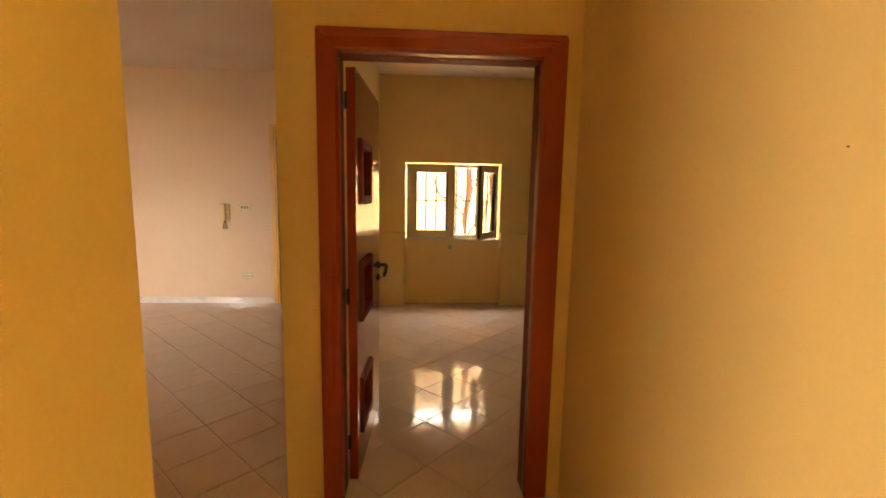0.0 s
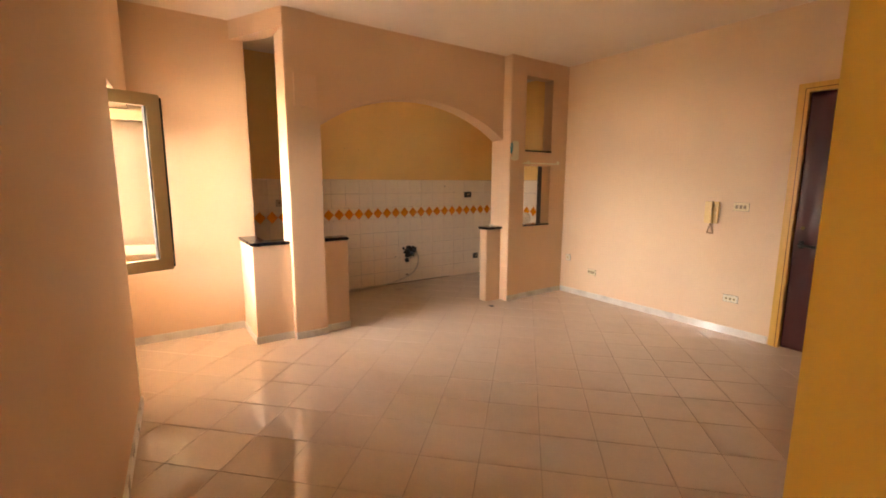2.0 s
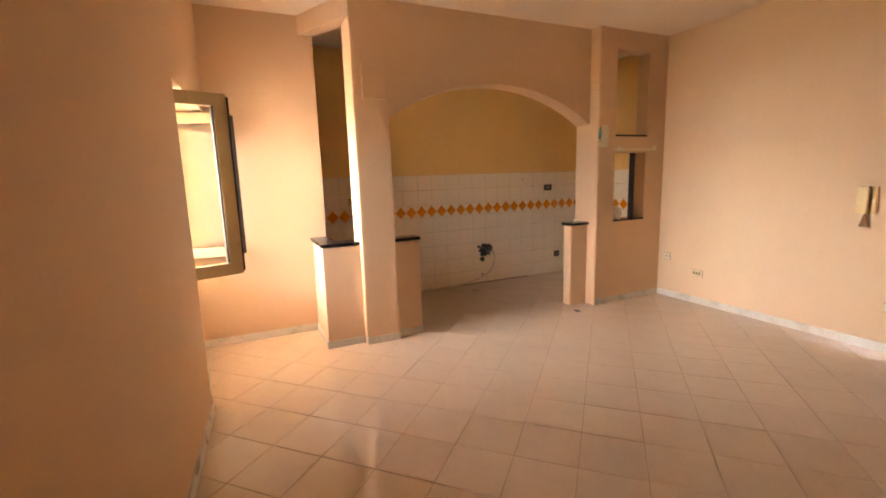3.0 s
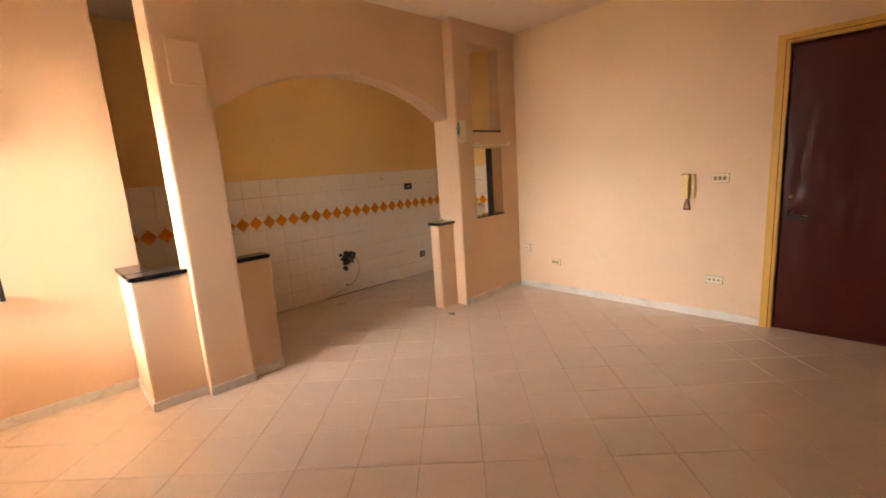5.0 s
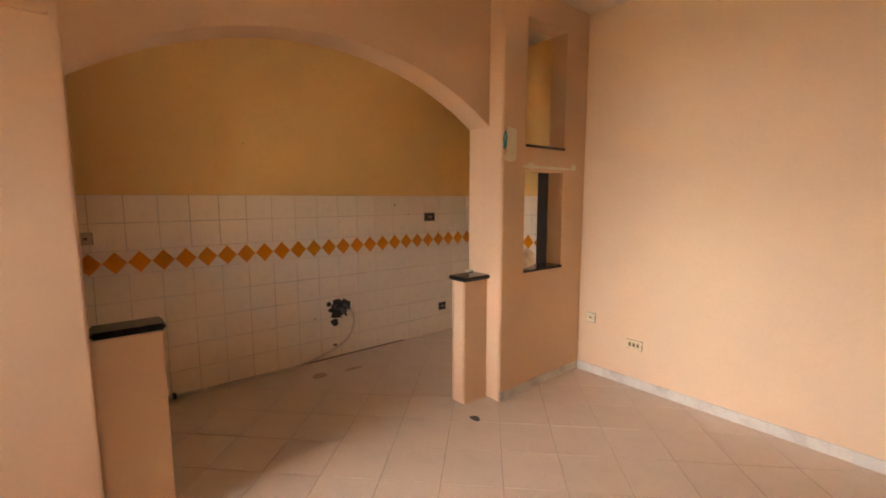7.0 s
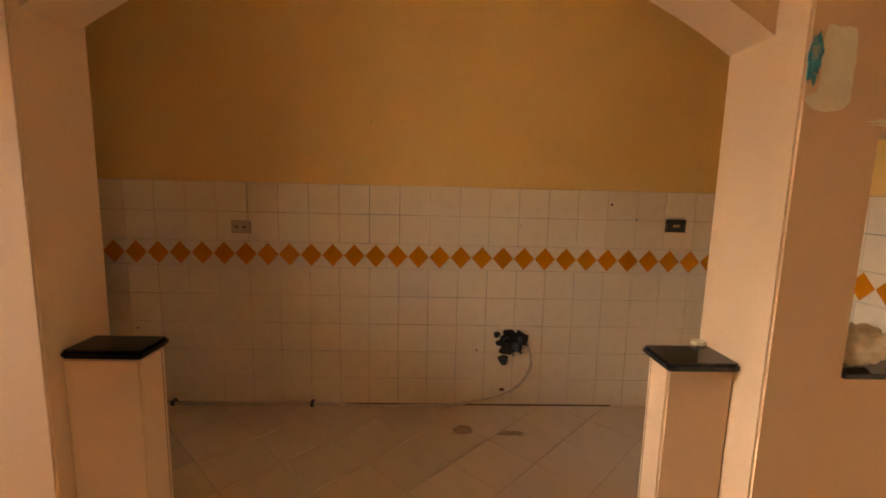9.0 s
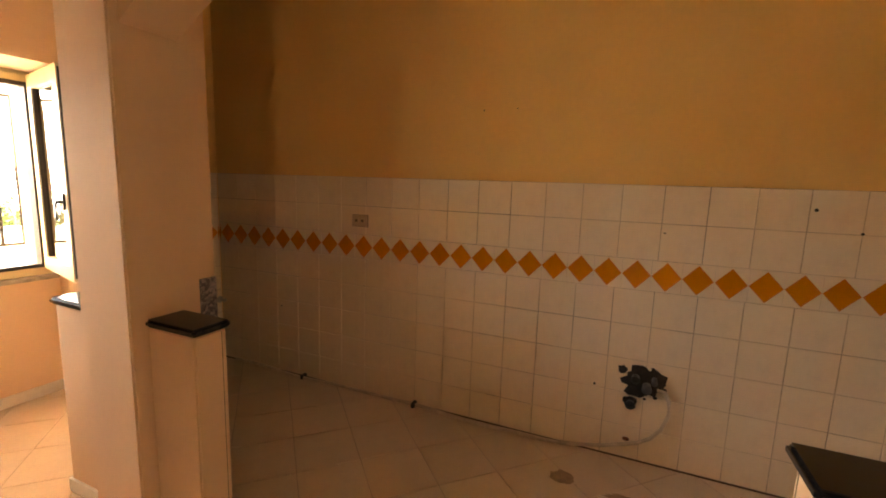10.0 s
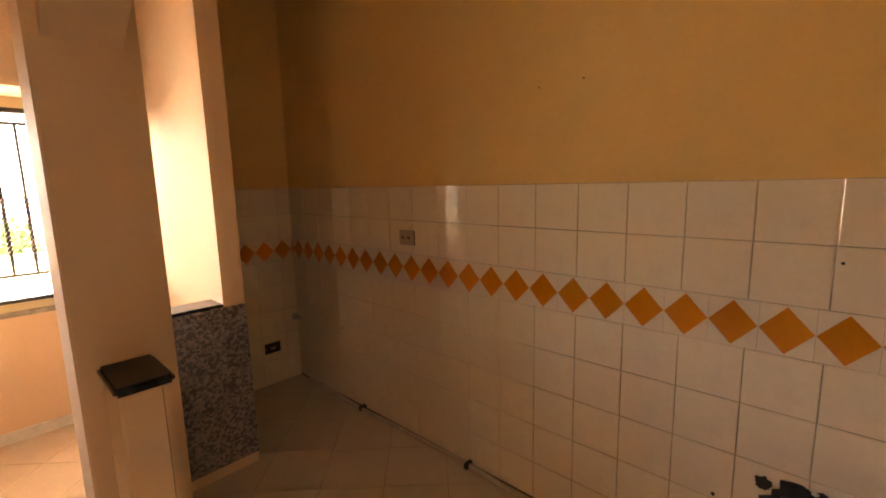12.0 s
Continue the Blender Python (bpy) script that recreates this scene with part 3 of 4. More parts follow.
def window_living():
    x0, x1, y, z0, z1 = -4.862, -3.59, 1.06, 0.84, 2.15
    w = base("window_1", pose(0, 0, 0), "open two-leaf beige aluminium window in a deep niche", "window", kind="structure")
    fw = 0.05
    part("window_frame", blocks(bmesh.new(), (x0, x0 + fw, y - 0.05, y + 0.02, z0, z1), (x1 - fw, x1, y - 0.05, y + 0.02, z0, z1), (x0 + fw, x1 - fw, y - 0.05, y + 0.02, z0, z0 + fw), (x0 + fw, x1 - fw, y - 0.05, y + 0.02, z1 - fw, z1)), SASHPAINT, w)
    part("rebate", blocks(bmesh.new(), (x0 + fw, x0 + fw + 0.022, y - 0.045, y + 0.019, z0 + fw, z1 - fw), (x1 - fw - 0.022, x1 - fw, y - 0.045, y + 0.019, z0 + fw, z1 - fw), (x0 + fw, x1 - fw, y - 0.045, y + 0.019, z0 + fw, z0 + fw + 0.024), (x0 + fw, x1 - fw, y - 0.045, y + 0.019, z1 - fw - 0.028, z1 - fw)), SEAL, w, "dark rebate gasket")
    part("lining", blocks(bmesh.new(), (x0, x1, y - 0.05, y + 0.02, z1 + 0.001, 2.164), (x1, -3.501, y - 0.05, y + 0.02, z0, 2.164)), SASHPAINT, w)
    part("window_sill", box(-4.866, -3.502, 0.72, 1.125, 0.8105, 0.838, bevel=0.006), SILLSTONE, w, "chipped worn marble sill")
    sash(w, pose(x0 + 0.035, y + 0.03, 0, 0, 0, 77.5), 0.64, 0.885, 2.14, -1)
    sash(w, pose(x1 - 0.03, y + 0.03, 0, 0, 0, 108), 0.64, 0.885, 2.14, 1, handle=False)


window_living()


def grille(name, x0, x1, y, z0, z1, n, label, twisted):
    """Wrought-iron window bars, with the lower part of each bar twisted."""
    g = base(name, pose(0, 0, 0), label, "window grille")
    part("rail", box(x0, x1, y - 0.006, y + 0.006, z0, z0 + 0.022, bevel=0.002), IRON, g)
    part("rail", box(x0, x1, y - 0.006, y + 0.006, z1 - 0.022, z1, bevel=0.002), IRON, g)
    for k in range(n):
        x = x0 + 0.012 + (x1 - x0 - 0.024) * k / (n - 1)
        bm = bmesh.new()
        if twisted:
            steps, r = 60, 0.012
            rings = []
            for i in range(steps + 1):
                z = z0 + 0.022 + (z1 - z0 - 0.044) * i / steps
                u = min(max((i / steps - 0.08) / 0.45, 0), 1)
                a = u * 7 * math.pi
                rr = r * (1.25 if 0 < u < 1 else 1)
                rings.append([bm.verts.new((x + rr * math.cos(a + q), y + rr * math.sin(a + q), z)) for q in (math.pi / 4, 3 * math.pi / 4, 5 * math.pi / 4, 7 * math.pi / 4)])
            for a, b in zip(rings, rings[1:]):
                for q in range(4):
                    bm.faces.new((a[q], a[(q + 1) % 4], b[(q + 1) % 4], b[q]))
            bm.faces.new(rings[0][::-1])
            bm.faces.new(rings[-1])
        else:
            rod(bm, (x, y, z0 + 0.022), (x, y, z1 - 0.022), 0.013, 8)
        part("bar", bm, IRON, g)
    return g


g1 = grille("window_grille", -4.92, -3.42, 0.60, 0.99, 2.07, 13, "dark wrought-iron grille with twisted bars outside the window", True)
for x in (-4.92, -3.42):
    for z in (1.0, 2.06):
        bm = bmesh.new()
        rod(bm, (x, 0.60, z), (x + (-0.10 if x < -4 else 0.10), 0.71, z + (0.08 if z > 1.5 else -0.06)), 0.007, 8)
        part("bracket", bm, IRON, g1)


def window_room():
    x0, x1, y, z0, z1 = WX0 + 0.02, WX1 - 0.02, 6.50, 0.915, WZ1 - 0.015
    w = base("window_2", pose(0, 0, 0), "small cream two-leaf window with one leaf open", "window", kind="structure")
    fw = 0.045
    part("window_frame", blocks(bmesh.new(), (x0, x0 + fw, y - 0.04, y + 0.03, z0, z1), (x1 - fw, x1, y - 0.04, y + 0.03, z0, z1), (x0 + fw, x1 - fw, y - 0.04, y + 0.03, z0, z0 + fw), (x0 + fw, x1 - fw, y - 0.04, y + 0.03, z1 - fw, z1)), SASHPAINT, w)
    part("window_sill", box(WX0 + 0.002, WX1 - 0.002, 6.385, 6.70, 0.885, 0.912, bevel=0.004), MARBLE, w, "pale marble sill")
    sash(w, pose(x0 + fw, y - 0.07, 0, 0, 0, 0), 0.60, z0 + 0.03, z1 - 0.03, -1, handle=False)
    sash(w, pose(x1 - fw, y - 0.075, 0, 0, 0, 239), 0.58, z0 + 0.03, z1 - 0.03, -1, thin=True)


window_room()
g2 = grille("window_grille", 0.22, 1.56, 6.715, 0.93, 1.94, 10, "dark iron bars outside the small window", False)
part("rail", box(0.22, 1.56, 6.707, 6.723, 1.42, 1.44, bevel=0.002), IRON, g2)

# ---- outdoors ----
structure("ground", box(-60, 60, -80, 80, -0.45, -0.12), PAVING, "pale paved ground round the house", "ground")
structure("outer_wall_south", blocks(bmesh.new(), (-12, -4.87, 0.70, 0.75, -0.12, 3.4), (-3.5, -0.34, 0.70, 0.75, -0.12, 3.4), (-4.87, -3.5, 0.70, 0.75, -0.12, 0.81), (-4.87, -3.5, 0.70, 0.75, 2.165, 3.4)), STUCCO, "pale stucco outside of the house wall", "wall")
thing("courtyard_wall", box(-3.5, 5.5, 9.2, 9.4, -0.12, 4.5), COURT, "sunlit cream courtyard wall behind the house", "wall")
thing("terrace_parapet", box(-14, 4, -3.4, -3.2, -0.12, 0.75, bevel=0.02), STUCCO, "low pale terrace parapet", "parapet")


def shrub(name, centre, radius, count, label, leaf=0.06):
    rnd = random.Random(int(centre[0] * 100))
    bm = bmesh.new()
    for _ in range(count):
        d = Vector((rnd.gauss(0, 1), rnd.gauss(0, 1), rnd.gauss(0, 1))).normalized()
        bulge = 0.75 + 0.35 * noise.noise(d * 2.3 + Vector(centre))
        p = Vector(centre) + Vector((d.x * radius[0], d.y * radius[1], d.z * radius[2])) * bulge * rnd.uniform(0.75, 1.05)
        q = Euler((rnd.uniform(0, 6), rnd.uniform(0, 6), rnd.uniform(0, 6))).to_matrix()
        s = leaf * rnd.uniform(0.6, 1.4)
        bm.faces.new([bm.verts.new(p + q @ Vector(c)) for c in ((-s, 0, 0), (0, -s * 0.45, s * 0.1), (s, 0, 0), (0, s * 0.45, s * 0.1))])
    sh = base(name, pose(0, 0, 0), label, "shrub")
    part("crown", bm, LEAF, sh)
    bm = bmesh.new()
    for k in range(4):
        rod(bm, (centre[0] + 0.05 * k, centre[1], -0.13), (centre[0] + rnd.uniform(-1, 1) * radius[0] * 0.5, centre[1] + rnd.uniform(-1, 1) * radius[1] * 0.5, centre[2]), 0.03, 7, 0.012)
    part("stem", bm, BARK, sh)
    return sh


shrub("shrub", (-6.3, -4.6, 0.55), (1.1, 0.8, 0.75), 2600, "light green garden shrub beyond the parapet")
shrub("shrub", (-9.2, -6.0, 0.9), (1.6, 1.2, 1.0), 2600, "yellowish green garden shrub in sunlight", 0.09)
shrub("shrub", (-3.8, -6.5, 0.6), (1.4, 1.0, 0.8), 2200, "low green garden hedge beyond the parapet", 0.08)


def bare_tree():
    t = base("tree", pose(1.22, 7.7, -0.12), "reddish bare climbing tree against the courtyard wall", "tree")
    part("trunk", tube(bmesh.new(), [(0, 0, 0), (0.03, 0, 0.6), (-0.02, 0.02, 1.2), (0.06, 0, 1.7), (0.04, 0.02, 2.5)], 0.05, 10), BARK, t, "", True)
    part("trunk", tube(bmesh.new(), [(0.42, 0.05, 0), (0.40, 0.04, 0.7), (0.45, 0.05, 1.3), (0.41, 0.03, 1.9), (0.46, 0.05, 2.6)], 0.03, 9), BARK, t, "", True)
    limbs = (((-0.02, 0.02, 1.25), (-0.2, 0, 1.5), (-0.33, 0.03, 1.95)), ((0.05, 0, 1.65), (0.25, 0, 1.95), (0.3, 0, 2.6)), ((0.0, 0.01, 0.9), (0.2, 0.02, 1.2), (0.42, 0, 1.75)), ((-0.2, 0, 1.5), (-0.45, 0, 1.62), (-0.55, 0, 1.9)),
             ((0.05, 0, 1.86), (0.3, 0.02, 1.93), (0.75, 0.03, 1.97)), ((0.0, 0.02, 1.5), (-0.09, 0, 1.6), (-0.2, 0, 1.64)), ((0.44, 0.04, 1.2), (0.56, 0.02, 1.45), (0.62, 0, 1.9)), ((0.42, 0.04, 1.6), (0.33, 0.02, 1.4), (0.28, 0.02, 1.15)))
    for a in limbs:
        part("limb", tube(bmesh.new(), a, 0.018, 8), BARK, t, "", True)


bare_tree()

# ---- small things: living room ----


def wall_plate(name, w, h, m, label, category, mat, modules, dark=True, face=None, slot=None):
    """A flat electrical plate on a wall: origin at its centre, facing -y."""
    p = base(name, m, label, category, "wall sockets and switches")
    # dark rim, wider to the right and below: the plate's shadow as colour
    part("plate_shadow", box(-w / 2 - 0.002, w / 2 + 0.003, -0.002, -0.0004, -h / 2 - 0.003, h / 2 + 0.002), GRIME_SHADE, p, "dark edge painted for the plate's shadow")
    part("plate", box(-w / 2, w / 2, -0.009, -0.0022, -h / 2, h / 2, bevel=0.003), mat, p)
    for k in range(modules):
        c = (k - (modules - 1) / 2) * w * 0.8 / modules
        part("module", box(c - w * 0.31 / modules, c + w * 0.31 / modules, -0.013, -0.0095, -h * 0.27, h * 0.27, bevel=0.002), face or IVORY, p)
        if dark:
            part("slot", box(c - w * 0.17 / modules, c + w * 0.17 / modules, -0.0145, -0.0132, -h * 0.11, h * 0.11), slot or BLACK, p, "pale socket contact" if slot else "dark socket slot")
    for s in (-1, 1):
        bm = bmesh.new()
        rod(bm, (s * w * 0.45, -0.0095, 0), (s * w * 0.45, -0.0115, 0), 0.004, 8)
        part("screw", bm, STEEL, p)
    return p


wall_plate("light_switch", 0.135, 0.078, pose(-1.90, YN, 1.305), "tarnished light switch plate on the peach wall", "switch", IVORY, 3, face=PLATE, slot=GRIME_SHADE)
wall_plate("wall_socket", 0.135, 0.07, pose(-1.91, YN, 0.372), "white triple wall socket near the entrance door", "socket", WHITEPLASTIC, 3, slot=GRIME_SHADE)
wall_plate("wall_socket", 0.125, 0.072, pose(-3.59, YN, 0.355), "wall socket with dark modules above the skirting", "socket", IVORY, 3, face=PLATE, slot=GRIME_SHADE)
wall_plate("wall_socket", 0.08, 0.08, pose(-3.99, YN, 0.50), "small square wall socket in the corner", "socket", WHITEPLASTIC, 1, slot=PLATE)


def intercom():
    p = base("intercom_handset", pose(-2.15, YN, 1.24), "ivory wall intercom handset with a hanging cord", "intercom")
    part("cradle", box(-0.045, 0.055, -0.030, -0.0005, -0.115, 0.11, bevel=0.006), IVORY_DARK, p, "amber toned cradle")
    bm = bmesh.new()
    outline = [(-0.072, 0.11), (-0.030, 0.115), (-0.030, 0.06), (-0.048, 0.05), (-0.048, -0.05), (-0.030, -0.06), (-0.030, -0.115), (-0.072, -0.11)]
    prism(bm, outline, -0.058, 0.012, "x")
    bmesh.ops.bevel(bm, geom=list(bm.edges), offset=0.004, segments=2, affect="EDGES")
    part("receiver", bm, RECEIVER, p, "yellowed ivory receiver")
    part("button", box(0.022, 0.042, -0.036, -0.0305, -0.02, 0.01, bevel=0.002), RECEIVER, p)
    pts = [(-0.012, -0.03, -0.112)]
    for i in range(91):
        u = i / 90
        c = u * 3
        q = ((-0.012 - 0.024 * c, -0.115 - 0.10 * c) if c < 1 else (-0.036 + 0.055 * (c - 1), -0.215) if c < 2 else (0.019 - 0.027 * (c - 2), -0.215 + 0.10 * (c - 2)))
        pts.append((q[0] + 0.004 * math.cos(i * 1.4), -0.024 + 0.005 * math.sin(i * 1.4), q[1] + 0.003 * math.sin(i * 1.4)))
    part("cord", tube(bmesh.new(), pts, 0.0055, 6), CORD, p, "coiled brown cord", True)


intercom()


def breaker_cover():
    p = base("fuse_box", pose(PX, 2.875, 2.375), "painted flush fuse box cover on the pillar", "fuse box")
    part("cover", box(0.0005, 0.016, -0.108, 0.108, -0.15, 0.15, bevel=0.004), PEACH, p)
    part("rim", blocks(bmesh.new(), (0.0165, 0.020, -0.105, 0.105, 0.13, 0.14), (0.0165, 0.020, -0.105, 0.105, -0.14, -0.13), (0.0165, 0.020, -0.105, -0.095, -0.13, 0.13), (0.0165, 0.020, 0.095, 0.105, -0.13, 0.13)), PEACH, p)


breaker_cover()


def blot(name, cx, cy, w, h, put, mat, label, category, seed, thick=0.003, n=36, rough=0.12, squarish=0.0):
    """A flat patch of filler or dirt with an uneven outline."""
    bm = bmesh.new()
    pts = []
    for k in range(n):
        a = 2 * math.pi * k / n
        s = 1 / max(abs(math.cos(a)), abs(math.sin(a))) if squarish else 1
        s = 1 + (s - 1) * squarish
        r = 1 + rough * noise.noise(Vector((math.cos(a) * 2.2, math.sin(a) * 2.2, seed)))+ rough * 0.4 * noise.noise(Vector((math.cos(a) * 7, math.sin(a) * 7, seed)))
        pts.append((cx + w / 2 * s * r * math.cos(a), cy + h / 2 * s * r * math.sin(a)))
    prism(bm, pts, *put)
    return thing(name, bm, mat, label, category)


blot("filler_patch", 5.462, 1.935, 0.105, 0.23, (-4.0998, -4.0975, "x"), PATCH, "pale patch of bare filler on the pier", "patch", 1.7, squarish=0.8)
blot("filler_patch", 5.445, 1.838, 0.13, 0.06, (-4.0998, -4.0970, "x"), PATCH, "smeared pale filler below the patch", "patch", 4.1)
blot("paint_residue", 5.389, 1.960, 0.040, 0.14, (-4.0998, -4.0972, "x"), TEAL, "teal paint residue beside the filler patch", "patch", 2.2, rough=0.4)
blot("filler_strip", 5.93, 1.785, 0.64, 0.022, (NX1 + 0.0003, NX1 + 0.004, "x"), PATCH, "thin strip of pale filler between the niches", "patch", 5.3, rough=0.3, squarish=0.6)
blot("filler_patch", 5.70, 1.79, 0.07, 0.05, (NX1 + 0.0003, NX1 + 0.005, "x"), PATCH, "dab of pale filler between the niches", "patch", 6.6, rough=0.3)
blot("filler_patch", 6.26, 1.80, 0.06, 0.05, (NX1 + 0.0003, NX1 + 0.005, "x"), PATCH, "dab of pale filler near the corner", "patch", 7.9, rough=0.3)
blot("plaster_chip", -4.03, 5.05, 0.085, 0.05, (0.0002, 0.006, "z"), BLACK, "dark chip of debris on the floor tiles", "debris", 3.3, rough=0.5)


blot("plaster_chip", yb(-3.5) - 0.012, 0.24, 0.03, 0.22, (-3.5002, -3.5045, "x"), PATCH, "chipped bare plaster at the niche corner", "patch", 8.8, rough=0.5)
blot("plaster_chip", -3.47, 0.22, 0.05, 0.25, (yb(-3.47) + 0.0003, yb(-3.47) + 0.004, "y"), PATCH, "chipped bare plaster on the wall corner", "patch", 9.4, rough=0.6)


def ceiling_hook():
    p = base("ceiling_light_point", pose(-2.13, 3.93, H), "bare ceiling light point with dangling wires", "ceiling rose")
    bm = bmesh.new()
    rod(bm, (0, 0, -0.0005), (0, 0, -0.065), 0.085, 24, 0.045)
    part("rose", bm, PLATE, p, "", True)
    for a in (0.3, 2.4):
        part("wire", tube(bmesh.new(), [(0, 0, -0.06), (0.02 * math.cos(a), 0.02 * math.sin(a), -0.08), (0.035 * math.cos(a), 0.03 * math.sin(a), -0.10)], 0.004, 6), BLACK, p, "dark wire end", True)


ceiling_hook()

# ---- small things: kitchen ----


def rag():
    rnd = random.Random(5)
    bm = bmesh.new()
    bmesh.ops.create_icosphere(bm, subdivisions=4, radius=1)
    for v in bm.verts:
        d = v.co.normalized()
        k = 1 + 0.35 * noise.noise(d * 2.1 + Vector((3, 1, 7))) + 0.18 * noise.noise(d * 5.5)
        v.co = Vector((d.x * 0.055 * k, d.y * 0.085 * k, d.z * 0.07 * k))
    zmin = min(v.co.z for v in bm.verts)
    for v in bm.verts:
        v.co += Vector((-4.16, 5.72, 0.9855 - zmin))
    thing("crumpled_paper", bm, CLOTH, "crumpled soiled white paper on the lower niche sill", "paper", smooth=True)


rag()
thing("upright_post", box(-4.545, -4.42, 6.325, 6.385, 0.001, 1.86, bevel=0.006), DARKPOST, "dark upright wooden post standing in the kitchen corner", "post")

wall_plate("wall_socket", 0.125, 0.08, pose(XK, 2.992, 1.268, 0, 0, 90), "beige double wall socket on the kitchen tiles", "socket", AGED, 2, face=AGED, slot=GRIME_SHADE)
wall_plate("wall_socket", 0.14, 0.085, pose(XK, 5.98, 1.338, 0, 0, 90), "black wall socket on the kitchen tiles", "socket", BLACK, 1, face=BLACK, slot=PLATE)
wall_plate("wall_socket", 0.10, 0.085, pose(XK, 6.16, 0.30, 0, 0, 90), "black low wall socket on the kitchen tiles", "socket", BLACK, 1, face=BLACK, slot=PLATE)
wall_plate("wall_socket", 0.125, 0.08, pose(-5.525, 1.60, 0.305, 0, 0, 180), "black low wall socket on the kitchen end wall", "socket", BLACK, 1, face=BLACK, slot=PLATE)


def drain_hole():
    """The broken-out hole with pipe stubs where the sink was."""
    y, z = 4.872, 0.475
    p = base("broken_pipe_outlet", pose(XK, y, z), "broken dark hole in the tiles with pipe stubs", "hole")
    rnd = random.Random(11)
    # flat dark patches on the tiles; the shade inside the hole is their colour
    for nm, cy, cz, w, h, lab in (("hole_shade", 0.005, 0.008, 0.225, 0.19, "jagged flat patch for the hole's dark shade"), ("hole_shade", -0.055, -0.125, 0.075, 0.07, "small flat patch for the hole's dark shade"), ("hole_shade", -0.11, 0.06, 0.05, 0.05, "")):
        pts = []
        for k in range(26):
            a = 2 * math.pi * k / 26
            r = 1 + rnd.uniform(-0.22, 0.18)
            pts.append((cy + w / 2 * r * math.cos(a), cz + h / 2 * r * math.sin(a)))
        part(nm, prism(bmesh.new(), pts, 0.0005, 0.004, "x"), HOLE, p, lab)
    for cy, cz, r, ln, mat in ((0.02, -0.01, 0.022, 0.04, DULLPIPE), (-0.04, 0.03, 0.02, 0.03, BLACK), (0.055, 0.035, 0.014, 0.04, DULLPIPE), (-0.055, -0.125, 0.022, 0.02, BLACK)):
        bm = bmesh.new()
        rod(bm, (0.004, cy, cz), (ln, cy, cz - 0.008), r, 14)
        rod(bm, (ln, cy, cz - 0.008), (ln + 0.008, cy, cz - 0.009), r * 1.2, 14)
        part("pipe_stub", bm, mat, p, "", True)
    for k in range(9):
        a = rnd.uniform(0, 6.28)
        bm = bmesh.new()
        c = (0.006, 0.11 * math.cos(a), 0.09 * math.sin(a))
        bmesh.ops.create_icosphere(bm, subdivisions=1, radius=rnd.uniform(0.008, 0.016), matrix=Matrix.Translation(c) @ Matrix.Diagonal((0.5, 1, 0.8, 1)))
        part("rubble", bm, HOLE if k % 3 else PATCH, p)


drain_hole()


def floor_cable():
    drop = ((4.945, 0.455), (4.985, 0.45), (5.008, 0.40), (5.013, 0.323), (4.985, 0.24), (4.934, 0.17), (4.87, 0.13), (4.805, 0.105), (4.68, 0.064), (4.551, 0.036), (4.42, 0.018))
    pts = [(XK + 0.016 + 0.0025 * k, y, z) for k, (y, z) in enumerate(drop)]
    for k in range(1, 60):
        u = k / 59
        pts.append((XK + 0.042 - 0.02 * u + 0.010 * math.sin(u * 11), 4.42 - 2.67 * u, 0.015 + 0.004 * math.sin(u * 23)))
    thing("loose_cable", tube(bmesh.new(), pts, 0.011, 8), PIPE, "loose pale cable hanging down and running along the kitchen floor", "cable", smooth=True)
    for y in (3.46, 2.49):
        thing("cable_clip", box(XK + 0.001, XK + 0.055, y - 0.012, y + 0.012, 0.001, 0.036, bevel=0.003), BLACK, "small dark clip holding the cable", "clip", "cable clips")
    thing("cable_clip", box(XK + 0.001, XK + 0.016, 4.795, 4.83, 0.118, 0.136, bevel=0.003), RUST, "small rusty clip above the hanging cable", "clip", "cable clips")


floor_cable()
structure("wall_base_joint", box(XK + 0.001, XK + 0.0045, 1.60, 5.62, 0.0006, 0.011), GRIME_SHADE, "dark grimy joint along the kitchen wall base", "trim")


blot("floor_stain", -5.39, 4.82, 0.05, 0.16, (0.0006, 0.0011, "z"), STAIN, "faint brown smear on the kitchen floor", "stain", 14.6, rough=0.5)
blot("plaster_chip", -4.40, 5.335, 0.045, 0.05, (0.9722, 0.985, "z"), PATCH, "pale crumb of plaster on the granite cap", "debris", 16.2, rough=0.6)
blot("floor_stain", -5.43, 4.51, 0.11, 0.13, (0.0006, 0.0012, "z"), STAIN, "brown ring stain on the kitchen floor", "stain", 12.1, rough=0.3)


def tap_stub(m, label):
    p = base("tap_stub", m, label, "tap")
    bm = bmesh.new()
    rod(bm, (0, -0.0005, 0), (0, -0.008, 0), 0.028, 16)
    rod(bm, (0, -0.008, 0), (0, -0.05, 0), 0.012, 12)
    part("body", bm, STEEL, p, "", True)
    part("knob", box(-0.018, 0.018, -0.066, -0.0505, -0.012, 0.012, bevel=0.004), STEEL, p)


tap_stub(pose(-5.735, 1.60, 0.515, 0, 0, 180), "grey capped water tap stub on the kitchen end wall")
for y, z, r in ((5.52, 1.475, 0.010), (5.70, 1.375, 0.008), (4.62, 0.42, 0.008), (2.26, 0.55, 0.007), (4.9, 1.32, 0.006)):
    bm = bmesh.new()
    rod(bm, (XK - 0.001, y, z), (XK + 0.006, y, z), r * 0.8, 10)
    thing("wall_plug", bm, BLACK, "small dark screw hole plug in the kitchen tiles", "wall plug", "screw holes")
thing("nail", rod(bmesh.new(), (1.1305, 1.178, 1.642), (1.127, 1.178, 1.642), 0.0016, 8), GRIME_SHADE, "small nail remaining in the ochre hall wall", "nail")
